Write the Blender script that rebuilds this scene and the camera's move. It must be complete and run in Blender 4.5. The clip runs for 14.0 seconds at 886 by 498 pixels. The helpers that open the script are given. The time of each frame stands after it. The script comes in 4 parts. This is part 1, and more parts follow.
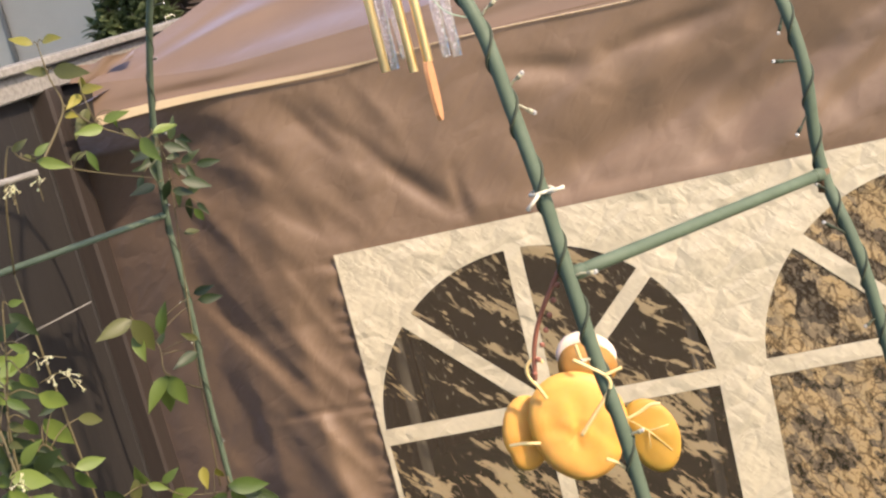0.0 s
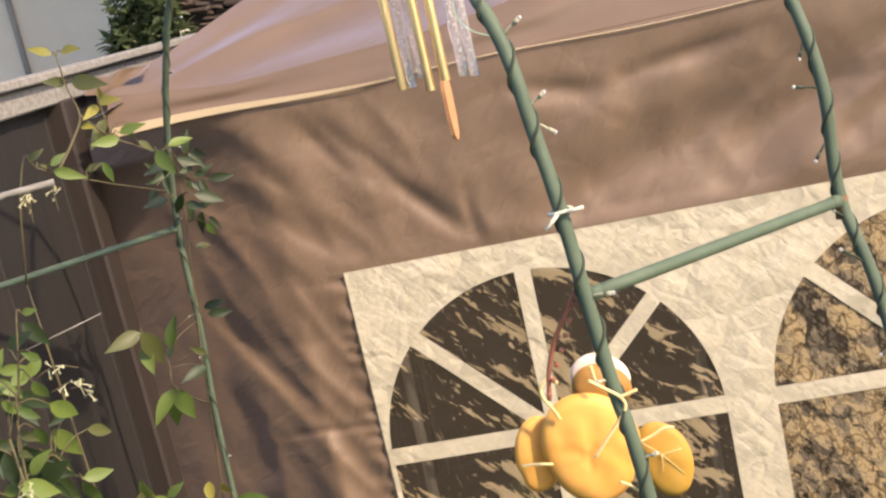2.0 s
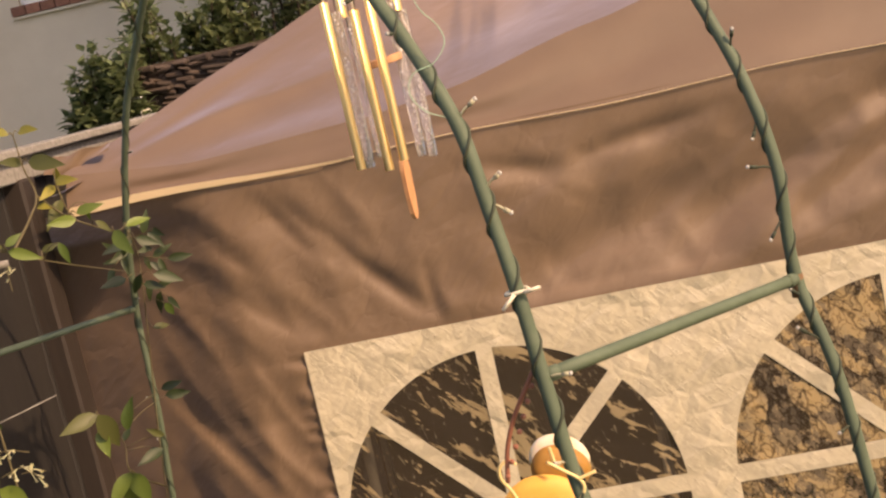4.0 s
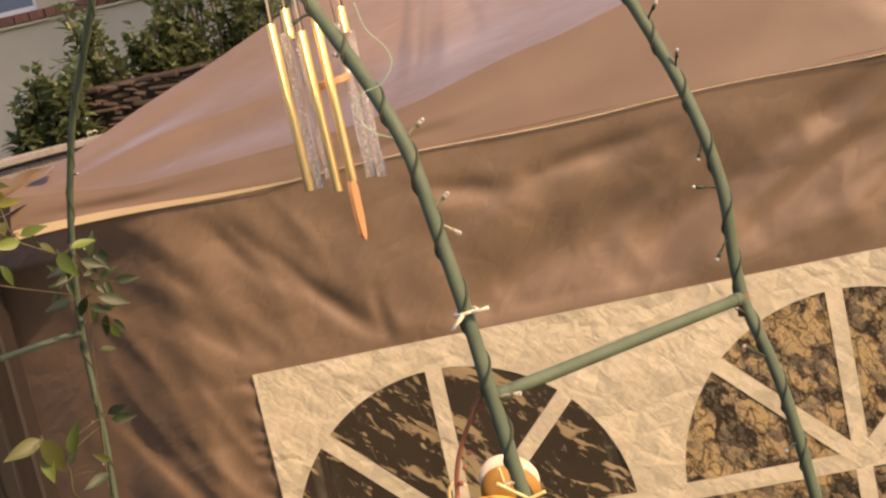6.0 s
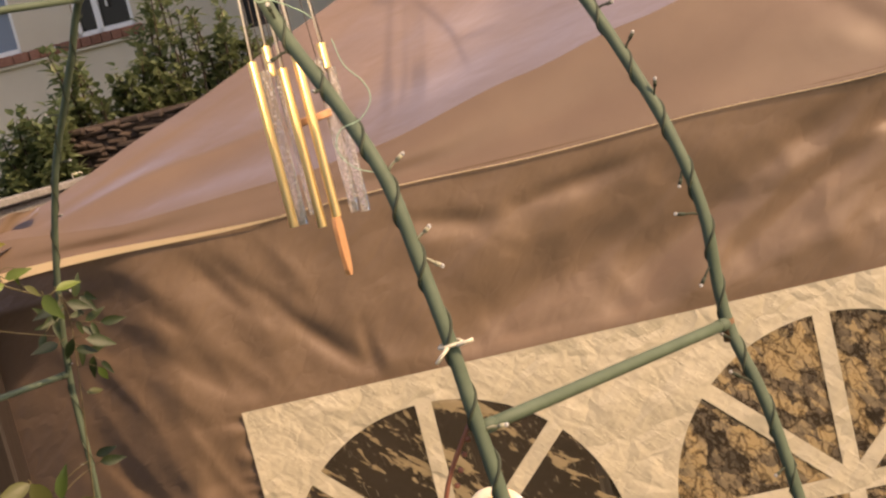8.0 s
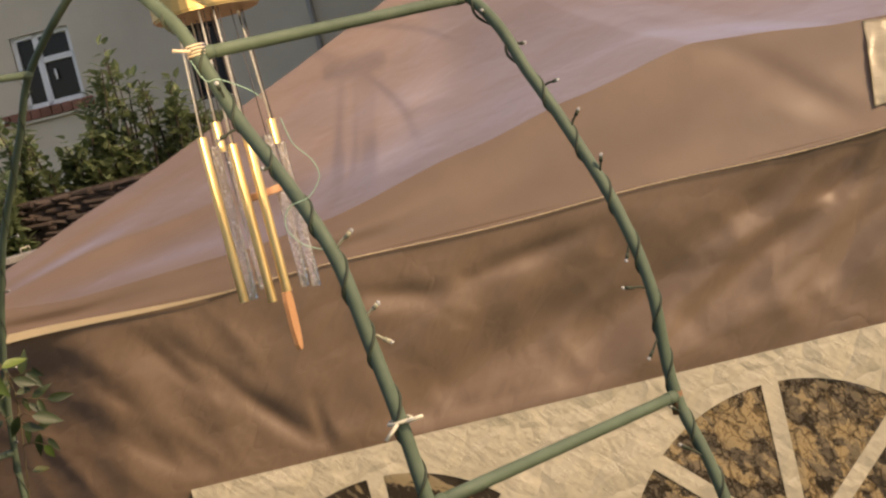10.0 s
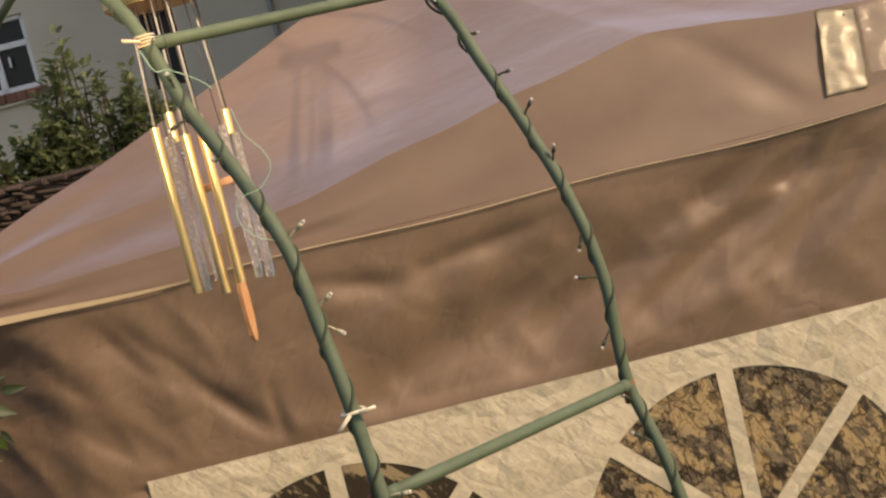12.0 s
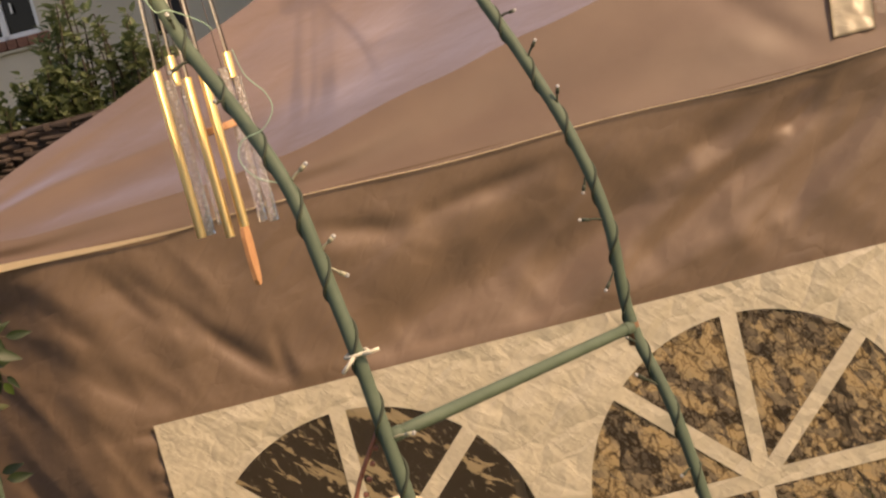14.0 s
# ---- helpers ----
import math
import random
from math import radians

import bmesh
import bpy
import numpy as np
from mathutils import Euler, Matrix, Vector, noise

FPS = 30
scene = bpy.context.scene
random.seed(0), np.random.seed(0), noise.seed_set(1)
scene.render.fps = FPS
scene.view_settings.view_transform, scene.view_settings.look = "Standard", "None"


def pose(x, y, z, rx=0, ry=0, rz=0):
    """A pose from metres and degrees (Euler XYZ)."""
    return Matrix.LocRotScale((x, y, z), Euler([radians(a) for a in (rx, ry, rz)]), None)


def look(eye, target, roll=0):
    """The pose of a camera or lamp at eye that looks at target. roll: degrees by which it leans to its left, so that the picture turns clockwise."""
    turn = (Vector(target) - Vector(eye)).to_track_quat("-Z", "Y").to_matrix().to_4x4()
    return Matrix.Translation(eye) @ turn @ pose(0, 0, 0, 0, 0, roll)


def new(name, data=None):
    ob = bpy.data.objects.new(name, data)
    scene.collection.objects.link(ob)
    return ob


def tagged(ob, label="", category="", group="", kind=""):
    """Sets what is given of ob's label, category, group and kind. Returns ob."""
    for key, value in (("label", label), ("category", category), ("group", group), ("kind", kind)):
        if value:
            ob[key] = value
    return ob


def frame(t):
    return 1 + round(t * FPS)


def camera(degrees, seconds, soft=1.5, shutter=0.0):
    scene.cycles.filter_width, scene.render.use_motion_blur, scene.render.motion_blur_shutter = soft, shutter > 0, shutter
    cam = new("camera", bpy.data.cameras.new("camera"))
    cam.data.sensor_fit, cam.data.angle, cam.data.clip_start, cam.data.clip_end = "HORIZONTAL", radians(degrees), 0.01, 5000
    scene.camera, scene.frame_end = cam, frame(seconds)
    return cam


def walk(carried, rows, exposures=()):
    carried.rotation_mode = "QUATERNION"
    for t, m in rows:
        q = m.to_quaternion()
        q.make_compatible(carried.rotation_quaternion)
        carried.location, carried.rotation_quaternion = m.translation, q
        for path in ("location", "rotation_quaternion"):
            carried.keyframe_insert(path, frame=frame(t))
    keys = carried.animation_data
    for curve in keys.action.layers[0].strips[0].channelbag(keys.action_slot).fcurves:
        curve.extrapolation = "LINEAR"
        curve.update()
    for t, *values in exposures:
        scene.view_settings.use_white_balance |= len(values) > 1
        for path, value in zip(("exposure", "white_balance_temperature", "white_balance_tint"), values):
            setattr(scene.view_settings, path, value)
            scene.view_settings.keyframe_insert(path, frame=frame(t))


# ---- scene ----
cam = camera(38, 14.0, soft=2.4)
PATH = [
    (0, (-0.0007, -0.0016, 2.2003), (-0.0008, 1.9471, 1.7501), -14.14),
    (0.5, (-0.0049, -0.0058, 2.2003), (0.0155, 1.9412, 1.7437), -13.38),
    (1, (-0.0073, -0.0085, 2.1989), (0.0374, 1.9412, 1.7557), -12.75),
    (1.5, (-0.0113, -0.0055, 2.1985), (0.0139, 1.9486, 1.7732), -12.70),
    (2, (-0.0118, 0.0001, 2.1985), (-0.0126, 1.9563, 1.7825), -12.82),
    (2.5, (-0.0105, 0.0045, 2.1984), (-0.0068, 1.9656, 1.8056), -12.62),
    (3, (-0.0062, 0.0046, 2.2000), (0.0249, 1.9711, 1.8366), -12.52),
    (3.2, (-0.0048, 0.0055, 2.1999), (0.0394, 1.9738, 1.8481), -12.54),
    (5.3, (-0.0051, 0.0037, 2.1988), (0.1068, 1.9796, 1.9101), -12.84),
    (5.5, (-0.0050, 0.0051, 2.1988), (0.1132, 1.9797, 1.9040), -12.86),
    (6, (-0.0036, 0.0063, 2.1988), (0.1605, 1.9770, 1.8998), -12.55),
    (6.5, (-0.0048, 0.0092, 2.1980), (0.1788, 1.9800, 1.9111), -12.35),
    (7, (-0.0022, 0.0118, 2.1986), (0.1841, 1.9824, 1.9124), -12.54),
    (7.5, (-0.0012, 0.0080, 2.1988), (0.1910, 1.9801, 1.9267), -13.29),
    (8, (0.0017, 0.0046, 2.1974), (0.1943, 1.9792, 1.9441), -13.83),
    (8.5, (0.0019, 0.0010, 2.1995), (0.2220, 1.9763, 1.9768), -13.96),
    (8.7, (0.0030, -0.0006, 2.1997), (0.2358, 1.9756, 1.9981), -13.91),
    (10.8, (0.0077, -0.0013, 2.2033), (0.3169, 1.9677, 2.0377), -14.09),
    (11, (0.0093, -0.0042, 2.2024), (0.3202, 1.9636, 2.0257), -14.11),
    (11.5, (0.0104, -0.0056, 2.2013), (0.3370, 1.9574, 2.0023), -14.09),
    (12, (0.0121, -0.0027, 2.2022), (0.3583, 1.9573, 2.0053), -13.97),
    (12.5, (0.0117, -0.0019, 2.2031), (0.3753, 1.9554, 2.0113), -13.75),
    (13, (0.0118, -0.0009, 2.2014), (0.3721, 1.9549, 1.9886), -13.83),
    (13.5, (0.0100, 0.0008, 2.1998), (0.3371, 1.9591, 1.9586), -13.92),
    (14, (0.0120, 0.0006, 2.1977), (0.3310, 1.9557, 1.9221), -14.23),
]
EXPOSURES = [(0.0, 1.0, 6300, 17), (2.4, 0.97, 6300, 17), (2.7, 0.8, 7100, 22), (3.0, 0.7, 8050, 26), (5.5, 0.58, 8200, 26), (8.5, 0.49, 8100, 24), (11.0, 0.2, 7450, 16), (12.5, 0.26, 7550, 17), (14.0, 0.28, 8100, 23)]

walk(cam, [(t, look(e, g, r)) for t, e, g, r in PATH], EXPOSURES)

# ---- light ----
SUN_ELEV, SUN_FROM = 38.0, Vector((0.743, -0.669, 0.0))
world = bpy.data.worlds.new("sky")
scene.world = world
world.use_nodes = True
wn = world.node_tree
sky = wn.nodes.new("ShaderNodeTexSky")
sky.sky_type = "NISHITA"
sky.sun_disc = False
sky.sun_elevation = radians(SUN_ELEV)
sky.sun_rotation = math.atan2(SUN_FROM.x, SUN_FROM.y)
sky.dust_density = 2.0
wn.nodes["Background"].inputs["Strength"].default_value = 0.15
wn.links.new(sky.outputs["Color"], wn.nodes["Background"].inputs["Color"])
sun = new("sun", bpy.data.lights.new("sun", "SUN"))
sun.data.energy, sun.data.angle, sun.data.color = 3.3, radians(0.8), (1.0, 0.8, 0.53)
sun.matrix_world = look(SUN_FROM * 10 + Vector((0, 0, 10 * math.tan(radians(SUN_ELEV)))), (0, 0, 0))

# unseen spot lamp, added for the warm roof patch and the chime's shadow
glint = new("roof_patch_spot", bpy.data.lights.new("roof_patch_spot", "SPOT"))
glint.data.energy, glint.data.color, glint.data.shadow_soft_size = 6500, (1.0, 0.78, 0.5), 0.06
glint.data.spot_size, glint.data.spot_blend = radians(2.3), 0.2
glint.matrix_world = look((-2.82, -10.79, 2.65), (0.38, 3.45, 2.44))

# ---- materials ----
class Mat:
    """A node material with a principled shader and short ways to drive it."""

    def __init__(self, name, color, rough=0.6, metal=0.0, **more):
        self.m = bpy.data.materials.new(name)
        self.m.use_nodes = True
        self.n, self.l = self.m.node_tree.nodes, self.m.node_tree.links
        self.p = self.n["Principled BSDF"]
        self.p.inputs["Base Color"].default_value = (*color, 1)
        self.p.inputs["Roughness"].default_value = rough
        self.p.inputs["Metallic"].default_value = metal
        for k, v in more.items():
            self.p.inputs[k.replace("_", " ")].default_value = v

    def add(self, kind, **values):
        node = self.n.new(kind)
        for k, v in values.items():
            node.inputs[k.replace("_", " ")].default_value = v
        return node

    def coords(self, scale=(1, 1, 1), rot=(0, 0, 0)):
        tc = self.n.new("ShaderNodeTexCoord")
        mp = self.n.new("ShaderNodeMapping")
        mp.vector_type = "TEXTURE"
        mp.inputs["Scale"].default_value = [1 / v for v in scale]
        mp.inputs["Rotation"].default_value = [radians(a) for a in rot]
        self.l.new(tc.outputs["Object"], mp.inputs["Vector"])
        return mp.outputs["Vector"]

    def noise(self, scale, detail=4, rough=0.55, stretch=(1, 1, 1), rot=(0, 0, 0), distort=0.0):
        node = self.add("ShaderNodeTexNoise", Scale=scale, Detail=detail, Roughness=rough, Distortion=distort)
        self.l.new(self.coords(stretch, rot), node.inputs["Vector"])
        return node.outputs["Fac"]

    def ramp(self, fac, stops):
        node = self.n.new("ShaderNodeValToRGB")
        els = node.color_ramp.elements
        while len(els) < len(stops):
            els.new(0.5)
        for e, (pos, c) in zip(els, stops):
            e.position, e.color = pos, (*c, 1)
        self.l.new(fac, node.inputs["Fac"])
        return node.outputs["Color"]

    def mix(self, fac, a, b, how="MIX"):
        node = self.n.new("ShaderNodeMix")
        node.data_type, node.blend_type = "RGBA", how
        for sock, v in ((node.inputs["Factor"], fac), (node.inputs[6], a), (node.inputs[7], b)):
            if isinstance(v, (int, float)):
                sock.default_value = v
            elif isinstance(v, tuple):
                sock.default_value = (*v, 1)
            else:
                self.l.new(v, sock)
        return node.outputs[2]

    def color(self, out):
        self.l.new(out, self.p.inputs["Base Color"])
        return self

    def vary(self, amount=0.3):
        """Each object a little lighter or darker than the next."""
        info = self.n.new("ShaderNodeObjectInfo")
        hsv = self.n.new("ShaderNodeHueSaturation")
        m = self.n.new("ShaderNodeMapRange")
        m.inputs["To Min"].default_value, m.inputs["To Max"].default_value = 1 - amount, 1 + amount
        self.l.new(info.outputs["Random"], m.inputs["Value"])
        self.l.new(m.outputs["Result"], hsv.inputs["Value"])
        src = self.p.inputs["Base Color"]
        if src.links:
            self.l.new(src.links[0].from_socket, hsv.inputs["Color"])
        else:
            hsv.inputs["Color"].default_value = src.default_value
        self.l.new(hsv.outputs["Color"], src)
        return self

    def rough(self, fac, lo, hi):
        m = self.n.new("ShaderNodeMapRange")
        m.inputs["To Min"].default_value, m.inputs["To Max"].default_value = lo, hi
        self.l.new(fac, m.inputs["Value"])
        self.l.new(m.outputs["Result"], self.p.inputs["Roughness"])
        return self

    def bump(self, *heights):
        """heights: (fac, strength, metres), coarse to fine."""
        last = None
        for fac, strength, dist in heights:
            b = self.add("ShaderNodeBump", Strength=strength, Distance=dist)
            self.l.new(fac, b.inputs["Height"])
            if last:
                self.l.new(last, b.inputs["Normal"])
            last = b.outputs["Normal"]
        self.l.new(last, self.p.inputs["Normal"])
        return self


def facets(m, scale, stretch, rot, warp_by=0.5):
    """Creased cloth or film: a height that runs flat and straight between crisp, wandering creases."""
    wob = m.add("ShaderNodeTexNoise", Scale=scale * 0.9, Detail=3.0, Roughness=0.55)
    m.l.new(m.coords(stretch, rot), wob.inputs["Vector"])
    warp = m.n.new("ShaderNodeVectorMath")
    warp.operation = "MULTIPLY_ADD"
    m.l.new(wob.outputs["Color"], warp.inputs[0])
    warp.inputs[1].default_value = (warp_by * 3 / scale,) * 3
    m.l.new(m.coords(stretch, rot), warp.inputs[2])
    cell = m.add("ShaderNodeTexVoronoi", Scale=scale, Randomness=1.0)
    cell.feature = "DISTANCE_TO_EDGE"
    m.l.new(warp.outputs[0], cell.inputs["Vector"])
    return cell.outputs["Distance"]


def fabric(name, dark, light, creased=0.0):
    m = Mat(name, light, 0.6, Sheen_Weight=1.0, Sheen_Roughness=0.36, Sheen_Tint=(0.7, 0.71, 0.98, 1.0), Specular_IOR_Level=0.6)
    m.color(m.ramp(m.noise(3.0, 5), [(0.3, dark), (0.7, light)]))
    weave = m.noise(900, 2)
    crumple = facets(m, 4.5, (1, 1, 2.4), (0, -38, 0), 0.7)
    small = facets(m, 13, (1, 1, 1.8), (0, -30, 0), 0.8)
    m.bump((crumple, creased, 0.016), (small, creased * 0.7, 0.0022), (m.noise(7, 2, 0.4, (1, 1, 1.8), (0, -28, 0), 0.4), 0.25, 0.012), (weave, 0.06, 0.0005))
    m.rough(m.noise(40, 3), 0.5, 0.6)
    return m.m


FABRIC = fabric("creased brown polyester", (0.155, 0.099, 0.06), (0.198, 0.129, 0.078), 0.34)
ROOF = fabric("taut brown polyester", (0.13, 0.083, 0.052), (0.168, 0.109, 0.068), 0.05)
HEM = fabric("tan hem tape", (0.66, 0.5, 0.3), (0.72, 0.56, 0.35))


def sheet_material(name, rot, scale, tone=1.0):
    m = Mat(name, (0.72, 0.66, 0.52), 0.38, Specular_IOR_Level=0.6)
    m.color(m.ramp(m.noise(5, 4), [(0.3, (0.52 * tone, 0.455 * tone, 0.325 * tone)), (0.7, (0.575 * tone, 0.505 * tone, 0.37 * tone))]))
    wide = m.noise(scale * 0.7, 2, 0.45, (1, 1, 1.5), rot, 0.5)
    crease = facets(m, scale * 1.4, (1, 1, 1.9), rot, 0.6)
    cross = facets(m, scale * 0.9, (1, 1, 2.0), (0, rot[1] - 80, 0), 0.5)
    fine = facets(m, scale * 3.5, (1, 1, 2.2), rot, 0.6)
    glint = m.ramp(m.noise(scale * 4.0, 2, 0.5, (1, 1, 4.5), rot, 0.5), [(0.56, (0, 0, 0)), (0.64, (1, 1, 1)), (0.7, (0.2, 0.2, 0.2))])
    m.bump((wide, 0.2, 0.02), (cross, 0.6, 0.019), (crease, 0.5, 0.0078), (fine, 0.12, 0.0012), (glint, 0.35, 0.0011))
    m.rough(m.noise(9, 3), 0.24, 0.4)
    return m.m


SHEET = sheet_material("white window vinyl", (0, 48, 0), 6)
STRIP = sheet_material("creased white tape", (0, 10, 0), 4, 1.4)


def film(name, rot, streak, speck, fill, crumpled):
    """Clear vinyl over a dark inside: glossy, partly see-through, creased; cream reflections and dark creases are
    painted into its colour.
    """
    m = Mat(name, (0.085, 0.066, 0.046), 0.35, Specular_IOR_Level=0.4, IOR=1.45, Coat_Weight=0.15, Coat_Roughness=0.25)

    def sum_of(*terms):
        last = None
        for fac, weight in terms:
            n = m.n.new("ShaderNodeMath")
            n.operation = "MULTIPLY_ADD"
            m.l.new(fac, n.inputs[0])
            n.inputs[1].default_value = weight
            n.inputs[2].default_value = 0.0
            if last:
                m.l.new(last, n.inputs[2])
            last = n.outputs[0]
        return last

    long = 2.0 if crumpled else 3.4
    big = m.noise(streak, 4.5, 0.62, (1, 1, long), rot, 0.2 if crumpled else 0.7)
    small = m.noise(speck, 3.5, 0.62, (1, 1, long * 0.9), rot, 0.3 if crumpled else 0.9)
    broad = m.noise(2.3, 2)
    ridge = facets(m, speck * 0.6, (1, 1, long * 0.7), rot, 0.9)
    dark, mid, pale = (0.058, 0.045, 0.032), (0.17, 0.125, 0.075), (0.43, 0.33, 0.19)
    if crumpled:
        shards = []
        for size, by in ((speck, 0.35), (speck * 2.3, 0.3)):
            wob = m.add("ShaderNodeTexNoise", Scale=size * 0.8, Detail=3.0, Roughness=0.6)
            warp = m.n.new("ShaderNodeVectorMath")
            warp.operation = "MULTIPLY_ADD"
            m.l.new(m.coords((1, 1, long), rot), wob.inputs["Vector"])
            m.l.new(wob.outputs["Color"], warp.inputs[0])
            warp.inputs[1].default_value = (by * 5 / size,) * 3
            m.l.new(m.coords((1, 1, long), rot), warp.inputs[2])
            piece = m.add("ShaderNodeTexVoronoi", Scale=size, Randomness=1.0)
            m.l.new(warp.outputs[0], piece.inputs["Vector"])
            grey = m.n.new("ShaderNodeSeparateColor")
            m.l.new(piece.outputs["Color"], grey.inputs[0])
            shards.append(grey.outputs[0])
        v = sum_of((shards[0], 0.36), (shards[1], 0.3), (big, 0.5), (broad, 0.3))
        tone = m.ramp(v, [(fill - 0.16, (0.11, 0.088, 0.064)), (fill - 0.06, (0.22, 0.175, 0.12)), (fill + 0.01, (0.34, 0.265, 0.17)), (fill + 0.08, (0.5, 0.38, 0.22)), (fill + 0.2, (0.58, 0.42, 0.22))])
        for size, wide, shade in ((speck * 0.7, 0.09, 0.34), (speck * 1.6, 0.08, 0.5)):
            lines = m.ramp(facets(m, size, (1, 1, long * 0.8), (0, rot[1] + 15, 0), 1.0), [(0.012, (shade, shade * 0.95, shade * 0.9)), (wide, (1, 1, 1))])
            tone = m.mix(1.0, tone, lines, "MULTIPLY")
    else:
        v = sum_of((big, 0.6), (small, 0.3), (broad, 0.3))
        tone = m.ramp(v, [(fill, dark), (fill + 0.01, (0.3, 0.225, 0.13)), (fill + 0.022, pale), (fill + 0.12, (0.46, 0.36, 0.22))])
        # thin pale streaks, more reflection painted into the colour
        fine_streak = m.ramp(m.noise(speck * 2.1, 2, 0.6, (1, 1, 3.2), (0, rot[1] + 22, 0), 0.8), [(0.64, (0, 0, 0)), (0.67, (0.6, 0.6, 0.6))])
        tone = m.mix(fine_streak, tone, (0.3, 0.24, 0.15))
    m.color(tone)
    m.bump((big, 0.5, 0.006), (ridge, 0.6, 0.003))
    m.rough(m.noise(20, 3), 0.22, 0.38)
    clear = m.n.new("ShaderNodeBsdfTransparent")
    clear.inputs["Color"].default_value = (0.8, 0.77, 0.7, 1)
    mixer = m.n.new("ShaderNodeMixShader")
    mixer.inputs[0].default_value = 0.28
    m.l.new(m.p.outputs[0], mixer.inputs[1])
    m.l.new(clear.outputs[0], mixer.inputs[2])
    m.l.new(mixer.outputs[0], m.n["Material Output"].inputs["Surface"])
    return m.m


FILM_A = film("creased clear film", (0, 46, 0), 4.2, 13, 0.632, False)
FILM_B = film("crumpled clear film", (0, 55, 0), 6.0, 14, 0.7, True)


def painted_steel():
    m = Mat("green coated steel", (0.085, 0.15, 0.11), 0.6, Specular_IOR_Level=0.3)
    m.color(m.ramp(m.noise(26, 6, 0.65), [(0.25, (0.072, 0.098, 0.064)), (0.6, (0.096, 0.128, 0.085)), (0.85, (0.135, 0.158, 0.112))]))
    m.bump((m.noise(90, 4), 0.25, 0.0012))
    return m.rough(m.noise(55, 3), 0.5, 0.7).m


STEEL = painted_steel()
CABLE = Mat("dark green cable", (0.042, 0.052, 0.034), 0.6, Specular_IOR_Level=0.3).m
BULB = Mat("clear bulb", (0.85, 0.83, 0.78), 0.12, Transmission_Weight=0.6).m
SOCKET = Mat("pale olive plastic socket", (0.36, 0.34, 0.23), 0.5).m
RUST = Mat("rusty joint", (0.16, 0.085, 0.04), 0.8).m
TENT_STEEL = Mat("pale grey tent frame", (0.6, 0.58, 0.54), 0.5).m
TIE = Mat("pale plastic tie", (0.62, 0.58, 0.45), 0.4).m
TWINE = Mat("green garden twine", (0.3, 0.45, 0.33), 0.7).m


def brass():
    m = Mat("gold anodised aluminium", (0.98, 0.72, 0.34), 0.32, 1.0)
    m.bump((m.noise(60, 3, 0.5, (1, 1, 0.1)), 0.08, 0.001))
    return m.rough(m.noise(70, 3), 0.28, 0.42).m


BRASS = brass()


def acrylic():
    m = Mat("clear bubbled acrylic", (0.92, 0.9, 0.88), 0.08, Transmission_Weight=0.85, IOR=1.18)
    v = m.add("ShaderNodeTexVoronoi", Scale=190.0)
    m.l.new(m.coords((1, 1, 0.55)), v.inputs["Vector"])
    m.color(m.ramp(v.outputs["Distance"], [(0.15, (1.0, 0.99, 0.97)), (0.6, (0.82, 0.8, 0.78))]))
    m.bump((v.outputs["Distance"], 0.5, 0.0015))
    return m.m


ACRYLIC = acrylic()
CORD = Mat("clear nylon cord", (0.6, 0.58, 0.54), 0.35, Transmission_Weight=0.45, IOR=1.3).m
BUBBLE = Mat("white air bubbles", (0.92, 0.9, 0.86), 0.2).m
DARK_CORD = Mat("dark cord", (0.06, 0.05, 0.05), 0.7).m


def timber(name, a, b, stretch=(14, 14, 1), rough=0.6, scale=6):
    m = Mat(name, b, rough)
    g = m.noise(scale, 6, 0.6, stretch, (0, 0, 0), 0.4)
    m.color(m.ramp(g, [(0.3, a), (0.7, b)]))
    m.bump((g, 0.4, 0.004), (m.noise(120, 3), 0.2, 0.001))
    return m


CHIME_WOOD = timber("orange varnished wood", (0.42, 0.2, 0.09), (0.58, 0.32, 0.16), (6, 6, 1), 0.4, 20).m
# the fence's shade is put into the board and post colours
FENCE_WOOD = timber("fence board darkened for shade", (0.0105, 0.0083, 0.0068), (0.018, 0.0142, 0.0116), (12, 12, 1), 0.75).vary(0.3).m
POST_WOOD = timber("red brown fence post", (0.019, 0.013, 0.0098), (0.029, 0.0195, 0.0145), (12, 12, 1), 0.7).m
CAP_WOOD = timber("weathered grey timber", (0.15, 0.138, 0.122), (0.29, 0.275, 0.25), (1, 14, 14), 0.8).m


def leaf_material(name, a, b, back=0.35):
    m = Mat(name, a, 0.42, Subsurface_Weight=0.0)
    info = m.n.new("ShaderNodeObjectInfo")
    geo = m.n.new("ShaderNodeNewGeometry")
    add = m.n.new("ShaderNodeMath")
    add.operation = "ADD"
    m.l.new(info.outputs["Random"], add.inputs[0])
    m.l.new(geo.outputs["Random Per Island"], add.inputs[1])
    fr = m.n.new("ShaderNodeMath")
    fr.operation = "FRACT"
    m.l.new(add.outputs[0], fr.inputs[0])
    c = m.ramp(fr.outputs[0], [(0.1, a), (0.9, b)])
    c = m.mix(m.noise(60, 3), c, m.mix(0.5, c, (0.02, 0.05, 0.01)))
    m.color(c)
    m.bump((m.noise(150, 3), 0.2, 0.001))
    tr = m.n.new("ShaderNodeBsdfTranslucent")
    m.l.new(c, tr.inputs["Color"])
    mixer = m.n.new("ShaderNodeMixShader")
    mixer.inputs[0].default_value = back
    m.l.new(m.p.outputs[0], mixer.inputs[1])
    m.l.new(tr.outputs[0], mixer.inputs[2])
    m.l.new(mixer.outputs[0], m.n["Material Output"].inputs["Surface"])
    return m.m


